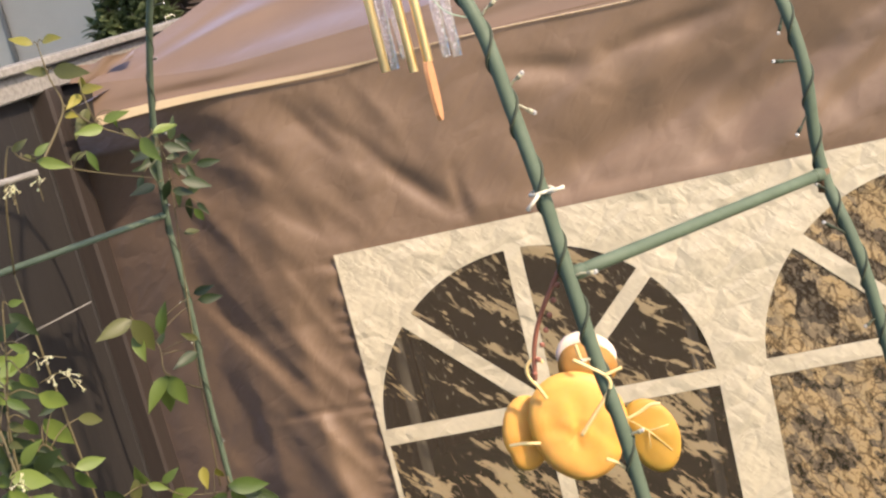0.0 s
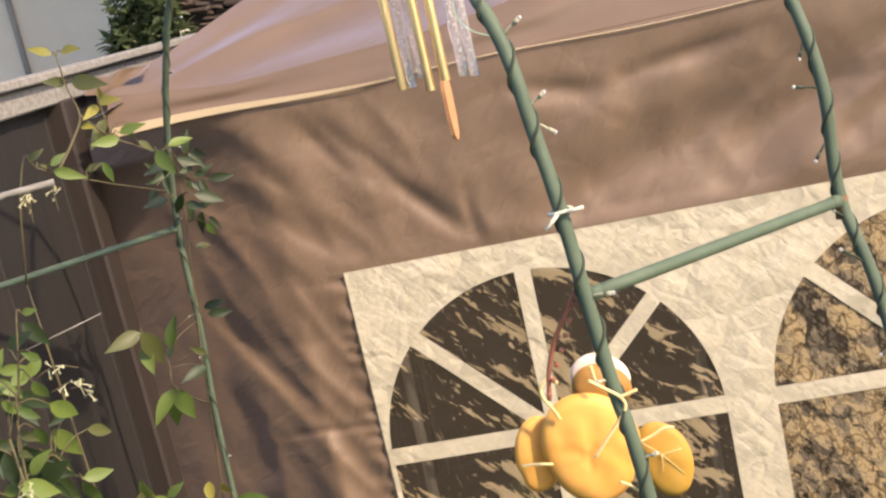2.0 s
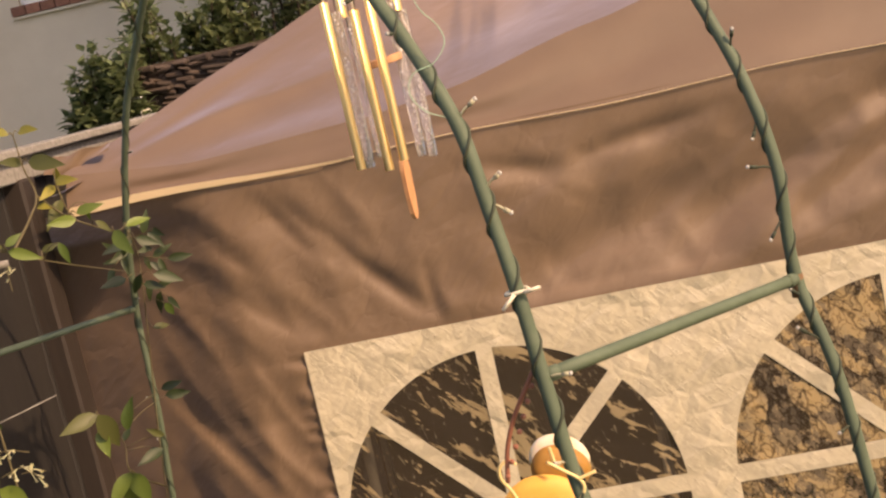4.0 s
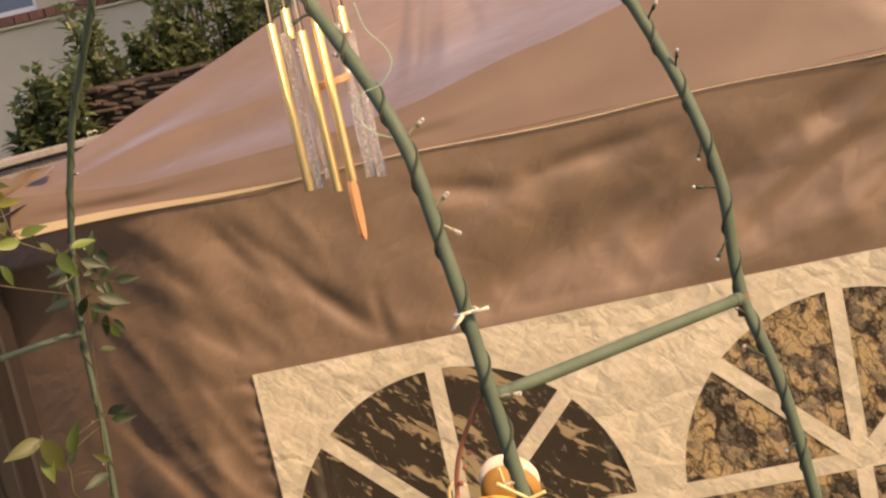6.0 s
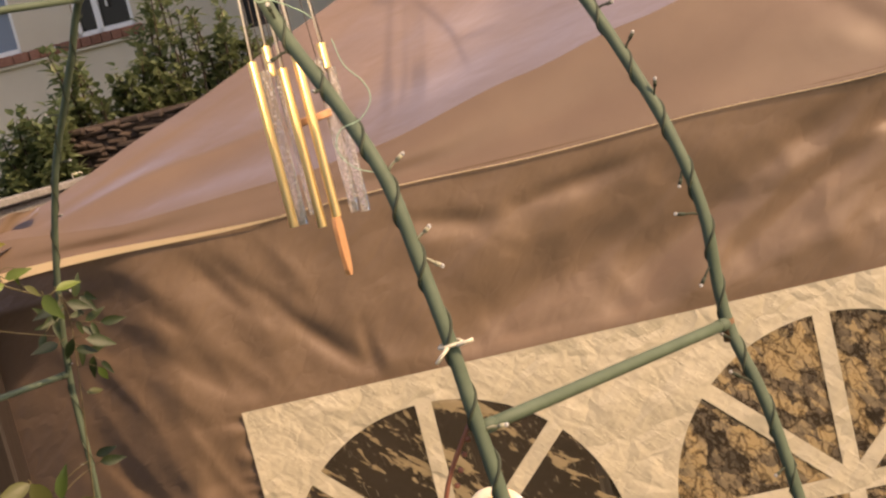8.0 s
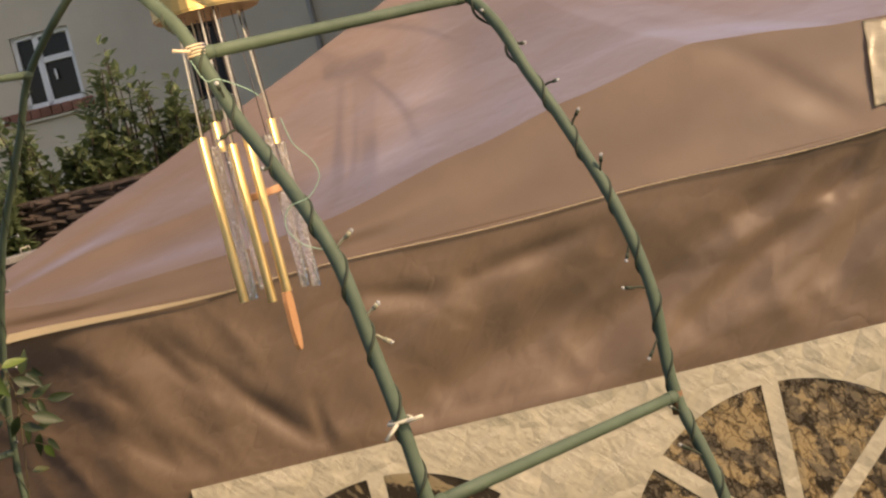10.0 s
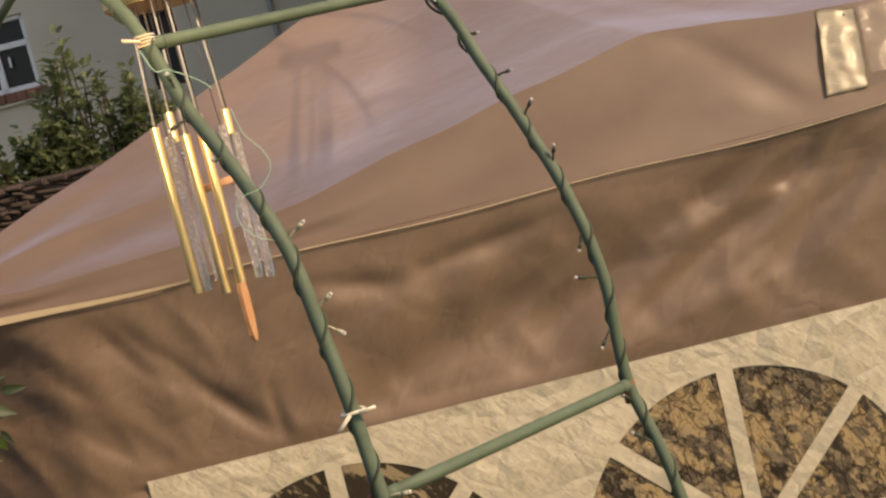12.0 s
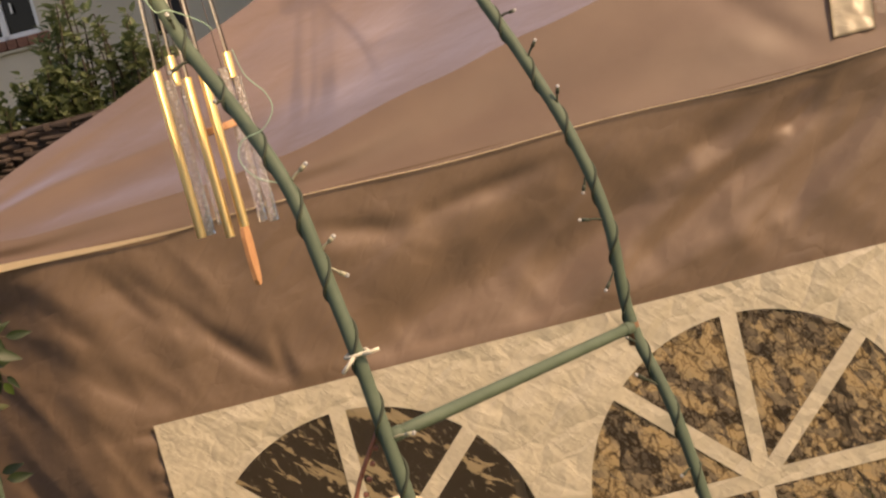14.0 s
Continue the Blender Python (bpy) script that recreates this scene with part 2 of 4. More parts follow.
LEAF = leaf_material("vine leaf", (0.095, 0.145, 0.03), (0.22, 0.29, 0.06))
# darker copy of the vine leaf, with shade put into its colour
LEAF_SHADED = leaf_material("shaded vine leaf", (0.024, 0.036, 0.013), (0.055, 0.076, 0.025))
LEAF_OLIVE = leaf_material("olive vine leaf", (0.1, 0.1, 0.03), (0.17, 0.17, 0.055))
LEAF_YELLOW = leaf_material("young yellow leaf", (0.3, 0.27, 0.04), (0.42, 0.36, 0.06))
BUSH = leaf_material("evergreen bush leaf", (0.14, 0.18, 0.08), (0.27, 0.31, 0.155), 0.45)
STEM = Mat("olive brown vine stem", (0.1, 0.08, 0.035), 0.7).m
BARK = Mat("dark bark", (0.05, 0.035, 0.025), 0.9).m
HANGER = Mat("red brown beaded hanger", (0.3, 0.11, 0.065), 0.6).m
PETAL = Mat("cream jasmine flower", (0.72, 0.67, 0.4), 0.5, Subsurface_Weight=0.2).m


def render_wall():
    m = Mat("cream render", (0.5, 0.45, 0.37), 0.85)
    m.color(m.ramp(m.noise(0.8, 6, 0.6), [(0.3, (0.55, 0.48, 0.38)), (0.7, (0.64, 0.57, 0.46))]))
    m.bump((m.noise(30, 4), 0.4, 0.01))
    return m.m


RENDER_WALL = render_wall()
UPVC = Mat("white window plastic", (0.78, 0.78, 0.78), 0.35).m
GLASS = Mat("dark window glass", (0.016, 0.014, 0.013), 0.08, Specular_IOR_Level=0.25).m
BLACK = Mat("matte black panel", (0.012, 0.011, 0.011), 0.6).m
BRONZE = Mat("dark bronze metal", (0.42, 0.3, 0.13), 0.38, 1.0).m
# the blue light on this pane is put into its base colour
GLASS_LIT = Mat("blue lit glass", (0.1, 0.14, 0.22), 0.08, Specular_IOR_Level=0.8).m
BRICK = timber("red brick", (0.2, 0.085, 0.06), (0.33, 0.15, 0.1), (1, 1, 1), 0.85, 12).vary(0.25).m
STONE = timber("dark brown walling stone", (0.04, 0.028, 0.021), (0.08, 0.055, 0.042), (1, 1, 2), 0.9, 5).vary(0.35).m
MORTAR = Mat("brown mortar", (0.062, 0.045, 0.035), 0.95).m
PIPE = Mat("grey downpipe", (0.3, 0.28, 0.26), 0.5).m
LAWN = timber("grass ground", (0.03, 0.05, 0.015), (0.07, 0.09, 0.03), (1, 1, 1), 0.95, 3).m


def shell_material(name, a, b):
    m = Mat(name, a, 0.6, Subsurface_Weight=0.35, Subsurface_Radius=(0.02, 0.012, 0.004), Subsurface_Scale=0.3)
    m.color(m.ramp(m.noise(18, 4, 0.55), [(0.25, a), (0.62, b), (0.9, (0.72, 0.32, 0.05))]))
    m.bump((m.noise(40, 4), 0.2, 0.002))
    return m.m


SHELL = shell_material("golden yellow shell", (0.7, 0.345, 0.055), (0.76, 0.41, 0.095))
# right-hand shell: ochre, darkened to stand in for shade
SHELL_OCHRE = shell_material("shaded ochre shell", (0.42, 0.235, 0.032), (0.5, 0.29, 0.045))
# a cup's shaded inside and its lit rim, put into two colours
SHELL_SHADED = shell_material("shaded ochre brown shell", (0.3, 0.145, 0.025), (0.36, 0.18, 0.035))
SHELL_PALE = shell_material("pale lit rim shell", (0.66, 0.55, 0.43), (0.72, 0.62, 0.5))
YELLOW_CORD = Mat("yellow plastic cord", (0.74, 0.56, 0.25), 0.5).m


# ---- building helpers ----
def part(name, bm, material, parent=None, label="", smooth=True):
    """Links a bmesh as one mesh object under a thing or a part."""
    me = bpy.data.meshes.new(name)
    bm.normal_update()
    bm.to_mesh(me)
    bm.free()
    me.materials.append(material)
    if smooth:
        me.polygons.foreach_set("use_smooth", [True] * len(me.polygons))
    ob = new(name, me)
    if parent:
        ob.parent = parent
    return tagged(ob, label)


def share(name, ob, m, parent):
    """Another object on the mesh of ob."""
    o = new(name, ob.data)
    o.parent = parent
    o.matrix_basis = m
    return o


def thing(name, label, category, m=None, group="", kind=""):
    e = new(name)
    e.empty_display_size = 0.05
    if m:
        e.matrix_world = m
    return tagged(e, label, category, group, kind)


def box(bm, x0, x1, y0, y1, z0, z1, bevel=0.0, m=None):
    t = Matrix.Translation(((x0 + x1) / 2, (y0 + y1) / 2, (z0 + z1) / 2)) @ Matrix.Diagonal((x1 - x0, y1 - y0, z1 - z0, 1))
    r = bmesh.ops.create_cube(bm, size=1, matrix=(m or Matrix()) @ t)
    if bevel:
        edges = list({e for v in r["verts"] for e in v.link_edges})
        bmesh.ops.bevel(bm, geom=edges, offset=bevel, segments=1, affect="EDGES")
    return bm


def spline(points, steps):
    """A smooth line through the points."""
    pts = [Vector(p) for p in points]
    pts = [2 * pts[0] - pts[1]] + pts + [2 * pts[-1] - pts[-2]]
    out = []
    for i in range(1, len(pts) - 2):
        a, b, c, d = pts[i - 1 : i + 3]
        for k in range(steps):
            t = k / steps
            out.append(0.5 * (2 * b + (c - a) * t + (2 * a - 5 * b + 4 * c - d) * t * t + (3 * b - a - 3 * c + d) * t ** 3))
    return out + [pts[-2]]


def tube(bm, pts, radius, sides=8, taper=None):
    """A round bar along pts, capped. taper: radius at the far end."""
    pts = [Vector(p) for p in pts]
    ref = Vector((0.31, 0.72, 0.61)).normalized()
    rings = []
    for i, p in enumerate(pts):
        d = (pts[min(i + 1, len(pts) - 1)] - pts[max(i - 1, 0)]).normalized()
        a = (ref - d * ref.dot(d)).normalized()
        ref = a
        b = d.cross(a)
        rr = radius if taper is None else radius + (taper - radius) * i / max(1, len(pts) - 1)
        rings.append([bm.verts.new(p + (a * math.cos(k * math.tau / sides) + b * math.sin(k * math.tau / sides)) * rr) for k in range(sides)])
    for q, s in zip(rings, rings[1:]):
        for k in range(sides):
            bm.faces.new((q[k], q[(k + 1) % sides], s[(k + 1) % sides], s[k]))
    bm.faces.new(rings[0][::-1])
    bm.faces.new(rings[-1])
    return bm


def grid(bm, nu, nv, place):
    """A sheet of nu by nv cells; place(u, v) gives each corner."""
    vs = [[bm.verts.new(place(i / nu, j / nv)) for j in range(nv + 1)] for i in range(nu + 1)]
    for i in range(nu):
        for j in range(nv):
            bm.faces.new((vs[i][j], vs[i + 1][j], vs[i + 1][j + 1], vs[i][j + 1]))
    return bm


# ---- ground and fence ----
def ground():
    bm = bmesh.new()
    grid(bm, 24, 24, lambda u, v: Vector(((u - 0.5) * 900, (v - 0.5) * 900, 0.0)))
    tagged(part("ground", bm, LAWN), "rough green lawn running to the horizon", "ground", kind="structure")


ground()


def rear_walls():
    """The plain wall behind the viewer that closes the garden."""
    bm = bmesh.new()
    box(bm, -9, 9, -6.3, -6.0, 0, 2.0, 0.02)
    tagged(part("wall_rear_garden", bm, RENDER_WALL, smooth=False), "plain rendered garden wall behind the lawn", "wall", kind="structure")


rear_walls()
SITE = pose(0, 2.8, 0, 0, 0, -10)  # the gazebo's own axes: x along its window wall, y inwards


def fence():
    f = thing("fence", "dark timber garden fence with weathered grey capping", "fence", SITE, kind="structure")
    y0, y1, step = -2.6, 5.2, 0.125
    first = None
    n = int((y1 - y0) / step)
    for i in range(n):
        m = pose(-0.86, y0 + i * step, 0, 0, 0, 1.5 * math.sin(i * 2.3))
        if first is None:
            bm = bmesh.new()
            box(bm, -0.009, 0.009, 0.0, step + 0.012, 0.05, 2.1, 0.003)
            first = part("fence_board", bm, FENCE_WOOD, f, smooth=False)
            first.matrix_basis = m
        else:
            share("fence_board", first, m, f)
    for y in (-1.9, 0.24, 1.8, 3.6):
        bm = bmesh.new()
        box(bm, -0.035, 0.035, -0.04, 0.04, 0, 2.1, 0.006)
        p = part("fence_post", bm, POST_WOOD, f, "red brown square post", False)
        p.matrix_basis = pose(-0.84, y - 0.16, 0)
    for z, x0, x1, name in ((2.095, -0.885, -0.815, "rail"), (2.15, -0.9, -0.79, "capping")):
        for k in range(4):
            bm = bmesh.new()
            a = y0 + k * 1.95
            h = 0.052 if name == "rail" else 0.022
            box(bm, x0, x1, a + 0.004, a + 1.946, z, z + h, 0.004)
            bmesh.ops.subdivide_edges(bm, edges=bm.edges[:], cuts=6, use_grid_fill=True)
            for v in bm.verts:
                v.co += Vector((0.0015 * noise.noise(v.co * 20), 0, 0.0025 * noise.noise(v.co * 9)))
            part(name, bm, CAP_WOOD, f, "weathered grey timber", False)


fence()

# ---- gazebo ----
W0, W1, DEEP = -0.72, 1.94, 2.66
FOLDS = [  # x, z of both ends, half width, depth: hanging folds of the window wall
    (0.062, 1.725, 0.072, 1.605, 0.015, 0.008),
    (-0.116, 1.790, 0.062, 1.620, 0.025, 0.012),
    (0.295, 1.634, 0.698, 1.818, 0.070, 0.042),
    (0.610, 1.666, 0.934, 1.835, 0.058, 0.038),
    (1.252, 1.895, 1.404, 2.025, 0.020, 0.022),
    (1.009, 1.868, 1.247, 1.984, 0.037, 0.022),
    (0.180, 1.930, 0.420, 1.870, 0.025, 0.010),
    (0.450, 1.900, 0.760, 1.940, 0.022, 0.010),
    (0.900, 1.700, 1.380, 1.960, 0.045, 0.020),
    (1.150, 1.690, 1.500, 1.930, 0.040, 0.018),
    (-0.480, 1.230, -0.270, 1.222, 0.008, 0.006),
]


CREASES = [  # x, z of both ends: sharp creases in the window wall, steep on one side
    (-0.452, 1.941, -0.295, 1.765), (-0.541, 1.938, -0.414, 1.724), (-0.293, 1.959, -0.135, 1.768), (-0.421, 1.792, -0.241, 1.619),
    (-0.525, 1.855, -0.388, 1.624), (-0.597, 1.572, -0.376, 1.272), (-0.438, 1.593, -0.255, 1.568), (-0.470, 1.433, -0.286, 1.451),
    (-0.201, 1.913, -0.021, 1.704), (-0.589, 1.458, -0.535, 1.158), (0.463, 1.902, 0.763, 1.953), (0.483, 1.680, 0.838, 1.896),
    (0.876, 1.684, 1.164, 1.840), (1.007, 1.702, 1.380, 1.849), (0.854, 1.804, 1.053, 1.792), (0.312, 1.902, 0.436, 1.795),
    (1.224, 1.711, 1.414, 2.004), (0.593, 1.869, 0.708, 1.878),
]


def crease(x, z):
    """How deep the sharp creases are at x, z."""
    d = 0.0
    for x0, z0, x1, z1 in CREASES:
        ax, az = x1 - x0, z1 - z0
        long = math.hypot(ax, az)
        t = ((x - x0) * ax + (z - z0) * az) / (long * long)
        if -0.2 < t < 1.2:
            side = ((x - x0) * az - (z - z0) * ax) / long + 0.004 * math.sin(t * 7 + x0 * 40)
            fall = side / 0.02 if side > 0 else -side / 0.045
            fall = fall * fall / (fall + 0.5)
            if fall < 5:
                d += min(0.009, 0.035 * long) * math.exp(-fall) * max(0.0, 1 - (2 * t - 1) ** 2 / 1.9)
    return d


def sag(x, z):
    """How far the window wall hangs in (positive) or out at x, z."""
    d = 0.0
    for x0, z0, x1, z1, w, h in FOLDS:
        ax, az = x1 - x0, z1 - z0
        t = ((x - x0) * ax + (z - z0) * az) / (ax * ax + az * az)
        c = min(1.0, max(0.0, t))
        off = math.hypot(x - x0 - c * ax, z - z0 - c * az) / w
        if off < 3:
            d += h * math.exp(-off * off) * (0.35 + 0.65 * math.sin(math.pi * min(1, max(0.08, c))))
    # long slanting folds pulled towards the vinyl sheet, and slack ones rising to the far corner
    if x < 0.2:
        w, l = 0.86 * x + 0.5 * z, 0.5 * x - 0.86 * z
        env = min(1.0, max(0.0, (x + 0.7) / 0.14)) * min(1.0, max(0.0, (0.2 - x) / 0.4))
        d += env * (0.018 * (abs(noise.noise(Vector((w * 5.5 + 0.5 * math.sin(l * 5), l * 1.5, 0.3)))) - 0.2) + 0.010 * noise.noise(Vector((w * 8.5, l * 1.7, 2.3))) + 0.009 * (abs(noise.noise(Vector((w * 15, l * 2.6, 7.0)))) - 0.2))
    if x > 0.1:
        w, l = -0.5 * x + 0.87 * z, 0.87 * x + 0.5 * z
        d += min(1.0, (x - 0.1) / 0.3) * (0.013 * (abs(noise.noise(Vector((w * 5.5 + 0.3 * math.sin(l * 7), l * 1.6, 4.0)))) - 0.25) + 0.005 * noise.noise(Vector((w * 9, l * 2, 6.0))) + 0.008 * (abs(noise.noise(Vector((w * 12, l * 4.4, 9.0)))) - 0.2))
    q = Vector((x, 0, z))
    free = 0.25 if -0.25 < x < 1.44 and z < 1.6 else 1.0
    d += free * (0.010 * noise.noise(q * 4.2) + 0.006 * noise.noise(Vector((x * 9 + z * 5, 3, z * 8 - x * 4))))
    edge = min(1.0, max(0.0, (2.0 - z) / 0.1)) * min(1.0, max(0.0, (x - W0) / 0.06))
    near = min(1.0, max(0.0, math.hypot(max(-0.247 - x, 0, x - 1.43), max(0, z - 1.592)) / 0.035))
    d += crease(x, z)
    pucker = 0.0035 * math.sin(z * 150 + 2 * math.sin(z * 31)) * math.exp(-((x + 0.262) / 0.022) ** 2) if z < 1.59 else 0.0
    return pucker + d * edge * (near if not (-0.247 < x < 1.43 and z < 1.592) else 0.0)


def eave(x):
    """Height of the roof's slack front edge above the ground."""
    knots = [(-0.72, 2.085), (-0.4, 2.055), (0.0, 2.07), (0.175, 2.09), (0.52, 2.165), (0.78, 2.22), (1.06, 2.275), (1.2, 2.262), (1.39, 2.237), (1.94, 2.2)]
    for (a, za), (b, zb) in zip(knots, knots[1:]):
        if x <= b:
            t = (x - a) / (b - a)
            t = t * t * (3 - 2 * t) * 0.4 + t * 0.6
            return za + (zb - za) * t
    return knots[-1][1]


def hem(x):
    """How far the valance's hem hangs proud of the wall."""
    return -0.003 - 0.003 * min(1.0, max(0.0, (x - 0.8) / 0.5))


def lean(x):
    """How far back the slack valance leans at its top."""
    return hem(x) + 0.62 * (eave(x) - 2.0)


def hip(y):
    return 2.095 + 0.42 * y + 0.05 * y * y


def panes(cx, cz=1.138, radius=0.385):
    """Outlines of one arched window's panes: four fan lights and two lower lights."""
    out = []
    for k in range(4):
        a0, a1 = radians(45 * k), radians(45 * (k + 1))
        o0, o1 = (0.0205 if k == 0 else 0.0185), (0.0205 if k == 3 else 0.0185)
        n0, n1 = Vector((-math.sin(a0), math.cos(a0))), Vector((math.sin(a1), -math.cos(a1)))
        det = n0.x * n1.y - n0.y * n1.x
        apex = Vector(((o0 * n1.y - o1 * n0.y) / det, (n0.x * o1 - n1.x * o0) / det))
        b0, b1 = a0 + math.asin(o0 / radius), a1 - math.asin(o1 / radius)
        arc = [Vector((radius * math.cos(b0 + (b1 - b0) * i / 14), radius * math.sin(b0 + (b1 - b0) * i / 14))) for i in range(15)]
        out.append([(cx + q.x, cz + q.y) for q in [apex] + arc])
    for s in (-1, 1):
        x0, x1 = sorted((cx + s * 0.0185, cx + s * radius))
        out.append([(x0, 0.5), (x1, 0.5), (x1, cz - 0.0205), (x0, cz - 0.0205)])
    return out


def cap_hook():
    """A bent wire hook left on the fence capping."""
    t = thing("wire_hook", "small pale bent wire hook on the fence capping", "hook", SITE)
    bm = bmesh.new()
    tube(bm, [(-0.80, 0.94, 2.17), (-0.80, 0.94, 2.188), (-0.78, 0.96, 2.19), (-0.777, 0.96, 2.182)], 0.0018, 6)
    part("wire", bm, TIE, t)


cap_hook()


def gazebo():
    g = thing("gazebo", "brown polyester pop-up gazebo with arched vinyl window wall", "gazebo", SITE)
    # window wall: cloth above and beside the vinyl sheet
    bm = bmesh.new()
    nx, nz = 320, 250

    def cloth(u, v):
        x = W0 + (W1 - W0) * u
        z = 0.02 + (1.986 + 0.014 * max(0.0, x - 1.2)) * v
        x -= 0.1 * max(0.0, 1.83 - z) * max(0.0, 1 - u * 5.6) + 0.034 * max(0.0, 1 - u * 9)
        # the wall's end is bent back to darken it, fitted along the camera's view lines
        turn = max(0.0, -0.36 - x)
        y = sag(x, z) + 0.6 * turn * turn / (turn + 0.11) * min(1.0, max(0.0, (2.0 - z) / 0.07))
        k = 1 + y / 2.757
        return Vector((0.486 + (x - 0.486) * k, y, 2.2 + (z - 2.2) * k if z > 0.1 else z))

    grid(bm, nx, nz, cloth)
    inside = [f for f in bm.faces if -0.235 < f.calc_center_median().x < 1.42 and 0.34 < f.calc_center_median().z < 1.58]
    bmesh.ops.delete(bm, geom=inside, context="FACES")
    wall = part("wall_panel", bm, FABRIC, g, "creased brown polyester side wall")
    # the white vinyl sheet, cut out for the panes
    shapes = panes(0.15) + panes(1.03)
    bm = bmesh.new()

    def loop(points):
        vs = [bm.verts.new((x, -0.006, z)) for x, z in points]
        return [bm.edges.new((a, b)) for a, b in zip(vs, vs[1:] + vs[:1])]

    rim = [(-0.247 + 1.677 * i / 16, 0.33) for i in range(16)] + [(1.43, 0.33 + 1.262 * i / 12) for i in range(12)]
    rim += [(1.43 - 1.677 * i / 16, 1.592) for i in range(16)] + [(-0.247, 1.592 - 1.262 * i / 12) for i in range(12)]
    edges = loop(rim)
    for s in shapes:
        edges += loop(s)
    bmesh.ops.triangle_fill(bm, use_beauty=True, use_dissolve=False, edges=edges)
    holes = [f for f in bm.faces if any(inpoly(f.calc_center_median(), s) for s in shapes)]
    bmesh.ops.delete(bm, geom=holes, context="FACES_ONLY")
    bmesh.ops.recalc_face_normals(bm, faces=bm.faces[:])
    sheet = part("window_sheet", bm, SHEET, g, "crinkled cream white vinyl window sheet", False)
    for i, s in enumerate(shapes):
        bm = bmesh.new()
        c = Vector((sum(p[0] for p in s) / len(s), 0, sum(p[1] for p in s) / len(s)))
        rows = 8
        rings = [[bm.verts.new((c.x + (x - c.x) * k / rows, -0.004, c.z + (z - c.z) * k / rows)) for x, z in s] for k in range(1, rows + 1)]
        mid = bm.verts.new((c.x, -0.004, c.z))
        for k in range(len(s)):
            bm.faces.new((mid, rings[0][k], rings[0][(k + 1) % len(s)]))
        for q, r in zip(rings, rings[1:]):
            for k in range(len(s)):
                bm.faces.new((q[k], r[k], r[(k + 1) % len(s)], q[(k + 1) % len(s)]))
        lim = rings[-1]
        for v in bm.verts:
            if v not in lim:
                v.co.y += 0.004 * noise.noise(v.co * 16)
        bmesh.ops.recalc_face_normals(bm, faces=bm.faces[:])
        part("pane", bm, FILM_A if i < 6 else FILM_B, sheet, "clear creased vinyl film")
    # front roof slope
    bm = bmesh.new()

    def slope(u, v):
        xe = W0 + (W1 - W0) * u
        y = lean(xe) + (1.33 - lean(xe)) * v
        k = y - lean(xe)
        x = (W0 + k) + ((W1 - k) - (W0 + k)) * u
        z = hip(y) + (1 - v) ** 1.3 * (eave(xe) + 0.002 - hip(lean(xe)))
        r, ang = math.hypot(x - W0, y + 0.03), math.atan2(y + 0.03, x - W0 + 1e-6)
        z += 0.011 * math.sin(ang * 13 + 0.8) * math.exp(-((r - 0.35) / 0.42) ** 2) * min(1, r * 4) * min(1, v * 7) * math.sin(min(1, ang / 0.785) * math.pi) ** 0.5
        for bearing, reach, deep in ((0.52, 0.85, 0.015), (0.24, 0.5, 0.006)):
            off = (ang - bearing - 0.05 * math.sin(r * 7)) * r
            z += deep * math.exp(-(off / 0.06 if off > 0 else -off / 0.014)) * min(1, r * 6) * max(0.0, 1 - (r / reach) ** 2) * min(1, v * 8)
        z += 0.010 * noise.noise(Vector((x * 2.6 + y, y * 4, 2))) * min(1, 6 * v) * (1 - v)
        z -= 0.05 * math.sin(math.pi * u) * math.sin(math.pi * v) * 0.5
        return Vector((x, y, z))

    grid(bm, 220, 110, slope)
    part("roof_slope", bm, ROOF, g, "slack brown roof cloth")
    apex = Vector((0.61, 1.33, hip(1.33)))
    cl, cr = Vector((W0, -0.03, 2.085)), Vector((W1, -0.03, 2.2))
    bl, br = Vector((W0, DEEP, 2.09)), Vector((W1, DEEP, 2.09))

    def tri(a, b):
        bm = bmesh.new()
        grid(bm, 20, 20, lambda u, v: a.lerp(b, u).lerp(apex, v) + Vector((0, 0, -0.035 - 0.09 * math.sin(math.pi * v))))
        part("roof_slope", bm, ROOF, g)

    tri(bl, cl), tri(br, bl), tri(cr, br)
    # valance along the window wall
    bm = bmesh.new()

    def drop(u, v):
        x = W0 + 0.02 + (W1 - W0 - 0.02) * u
        lo = 2.0 + 0.004 * math.sin(x * 9) + 0.014 * max(0, x - 1.2)
        top = eave(x) + 0.002
        z = lo + (top - lo) * v
        y = hem(x) + (lean(x) - hem(x)) * v + 0.012 * math.sin(math.pi * v) * noise.noise(Vector((x * 2.4, 1, v * 2)))
        y += 0.008 * math.sin(math.pi * v) * math.sin(x * 6 - v * 5)
        y += 0.012 * math.exp(-((x - 1.12 - 0.25 * (1 - v)) / 0.05) ** 2) * math.sin(math.pi * v)
        return Vector((x, y, z))

    grid(bm, 190, 26, drop)
    part("valance", bm, ROOF, g, "brown valance with stitched hem")
    bm = bmesh.new()
    grid(bm, 60, 2, lambda u, v: Vector((W0 + 0.03 + 0.66 * u, -0.008 - 0.002 * v, 2.0 - 0.004 + (0.019 * (1 - u) ** 0.8 + 0.003) * v + 0.004 * math.sin((W0 + 0.66 * u) * 9))))
    part("hem_strip", bm, HEM, g, "pale tan hem tape")
    bm = bmesh.new()
    tube(bm, [(x, hem(x) - 0.002, 1.998 + 0.004 * math.sin(x * 9) + 0.014 * max(0, x - 1.2)) for x in [-0.1 + 0.06 * i for i in range(33)]], 0.0014, 6, 0.0008)
    part("hem_cord", bm, HEM, g, "pale stitched hem edge")
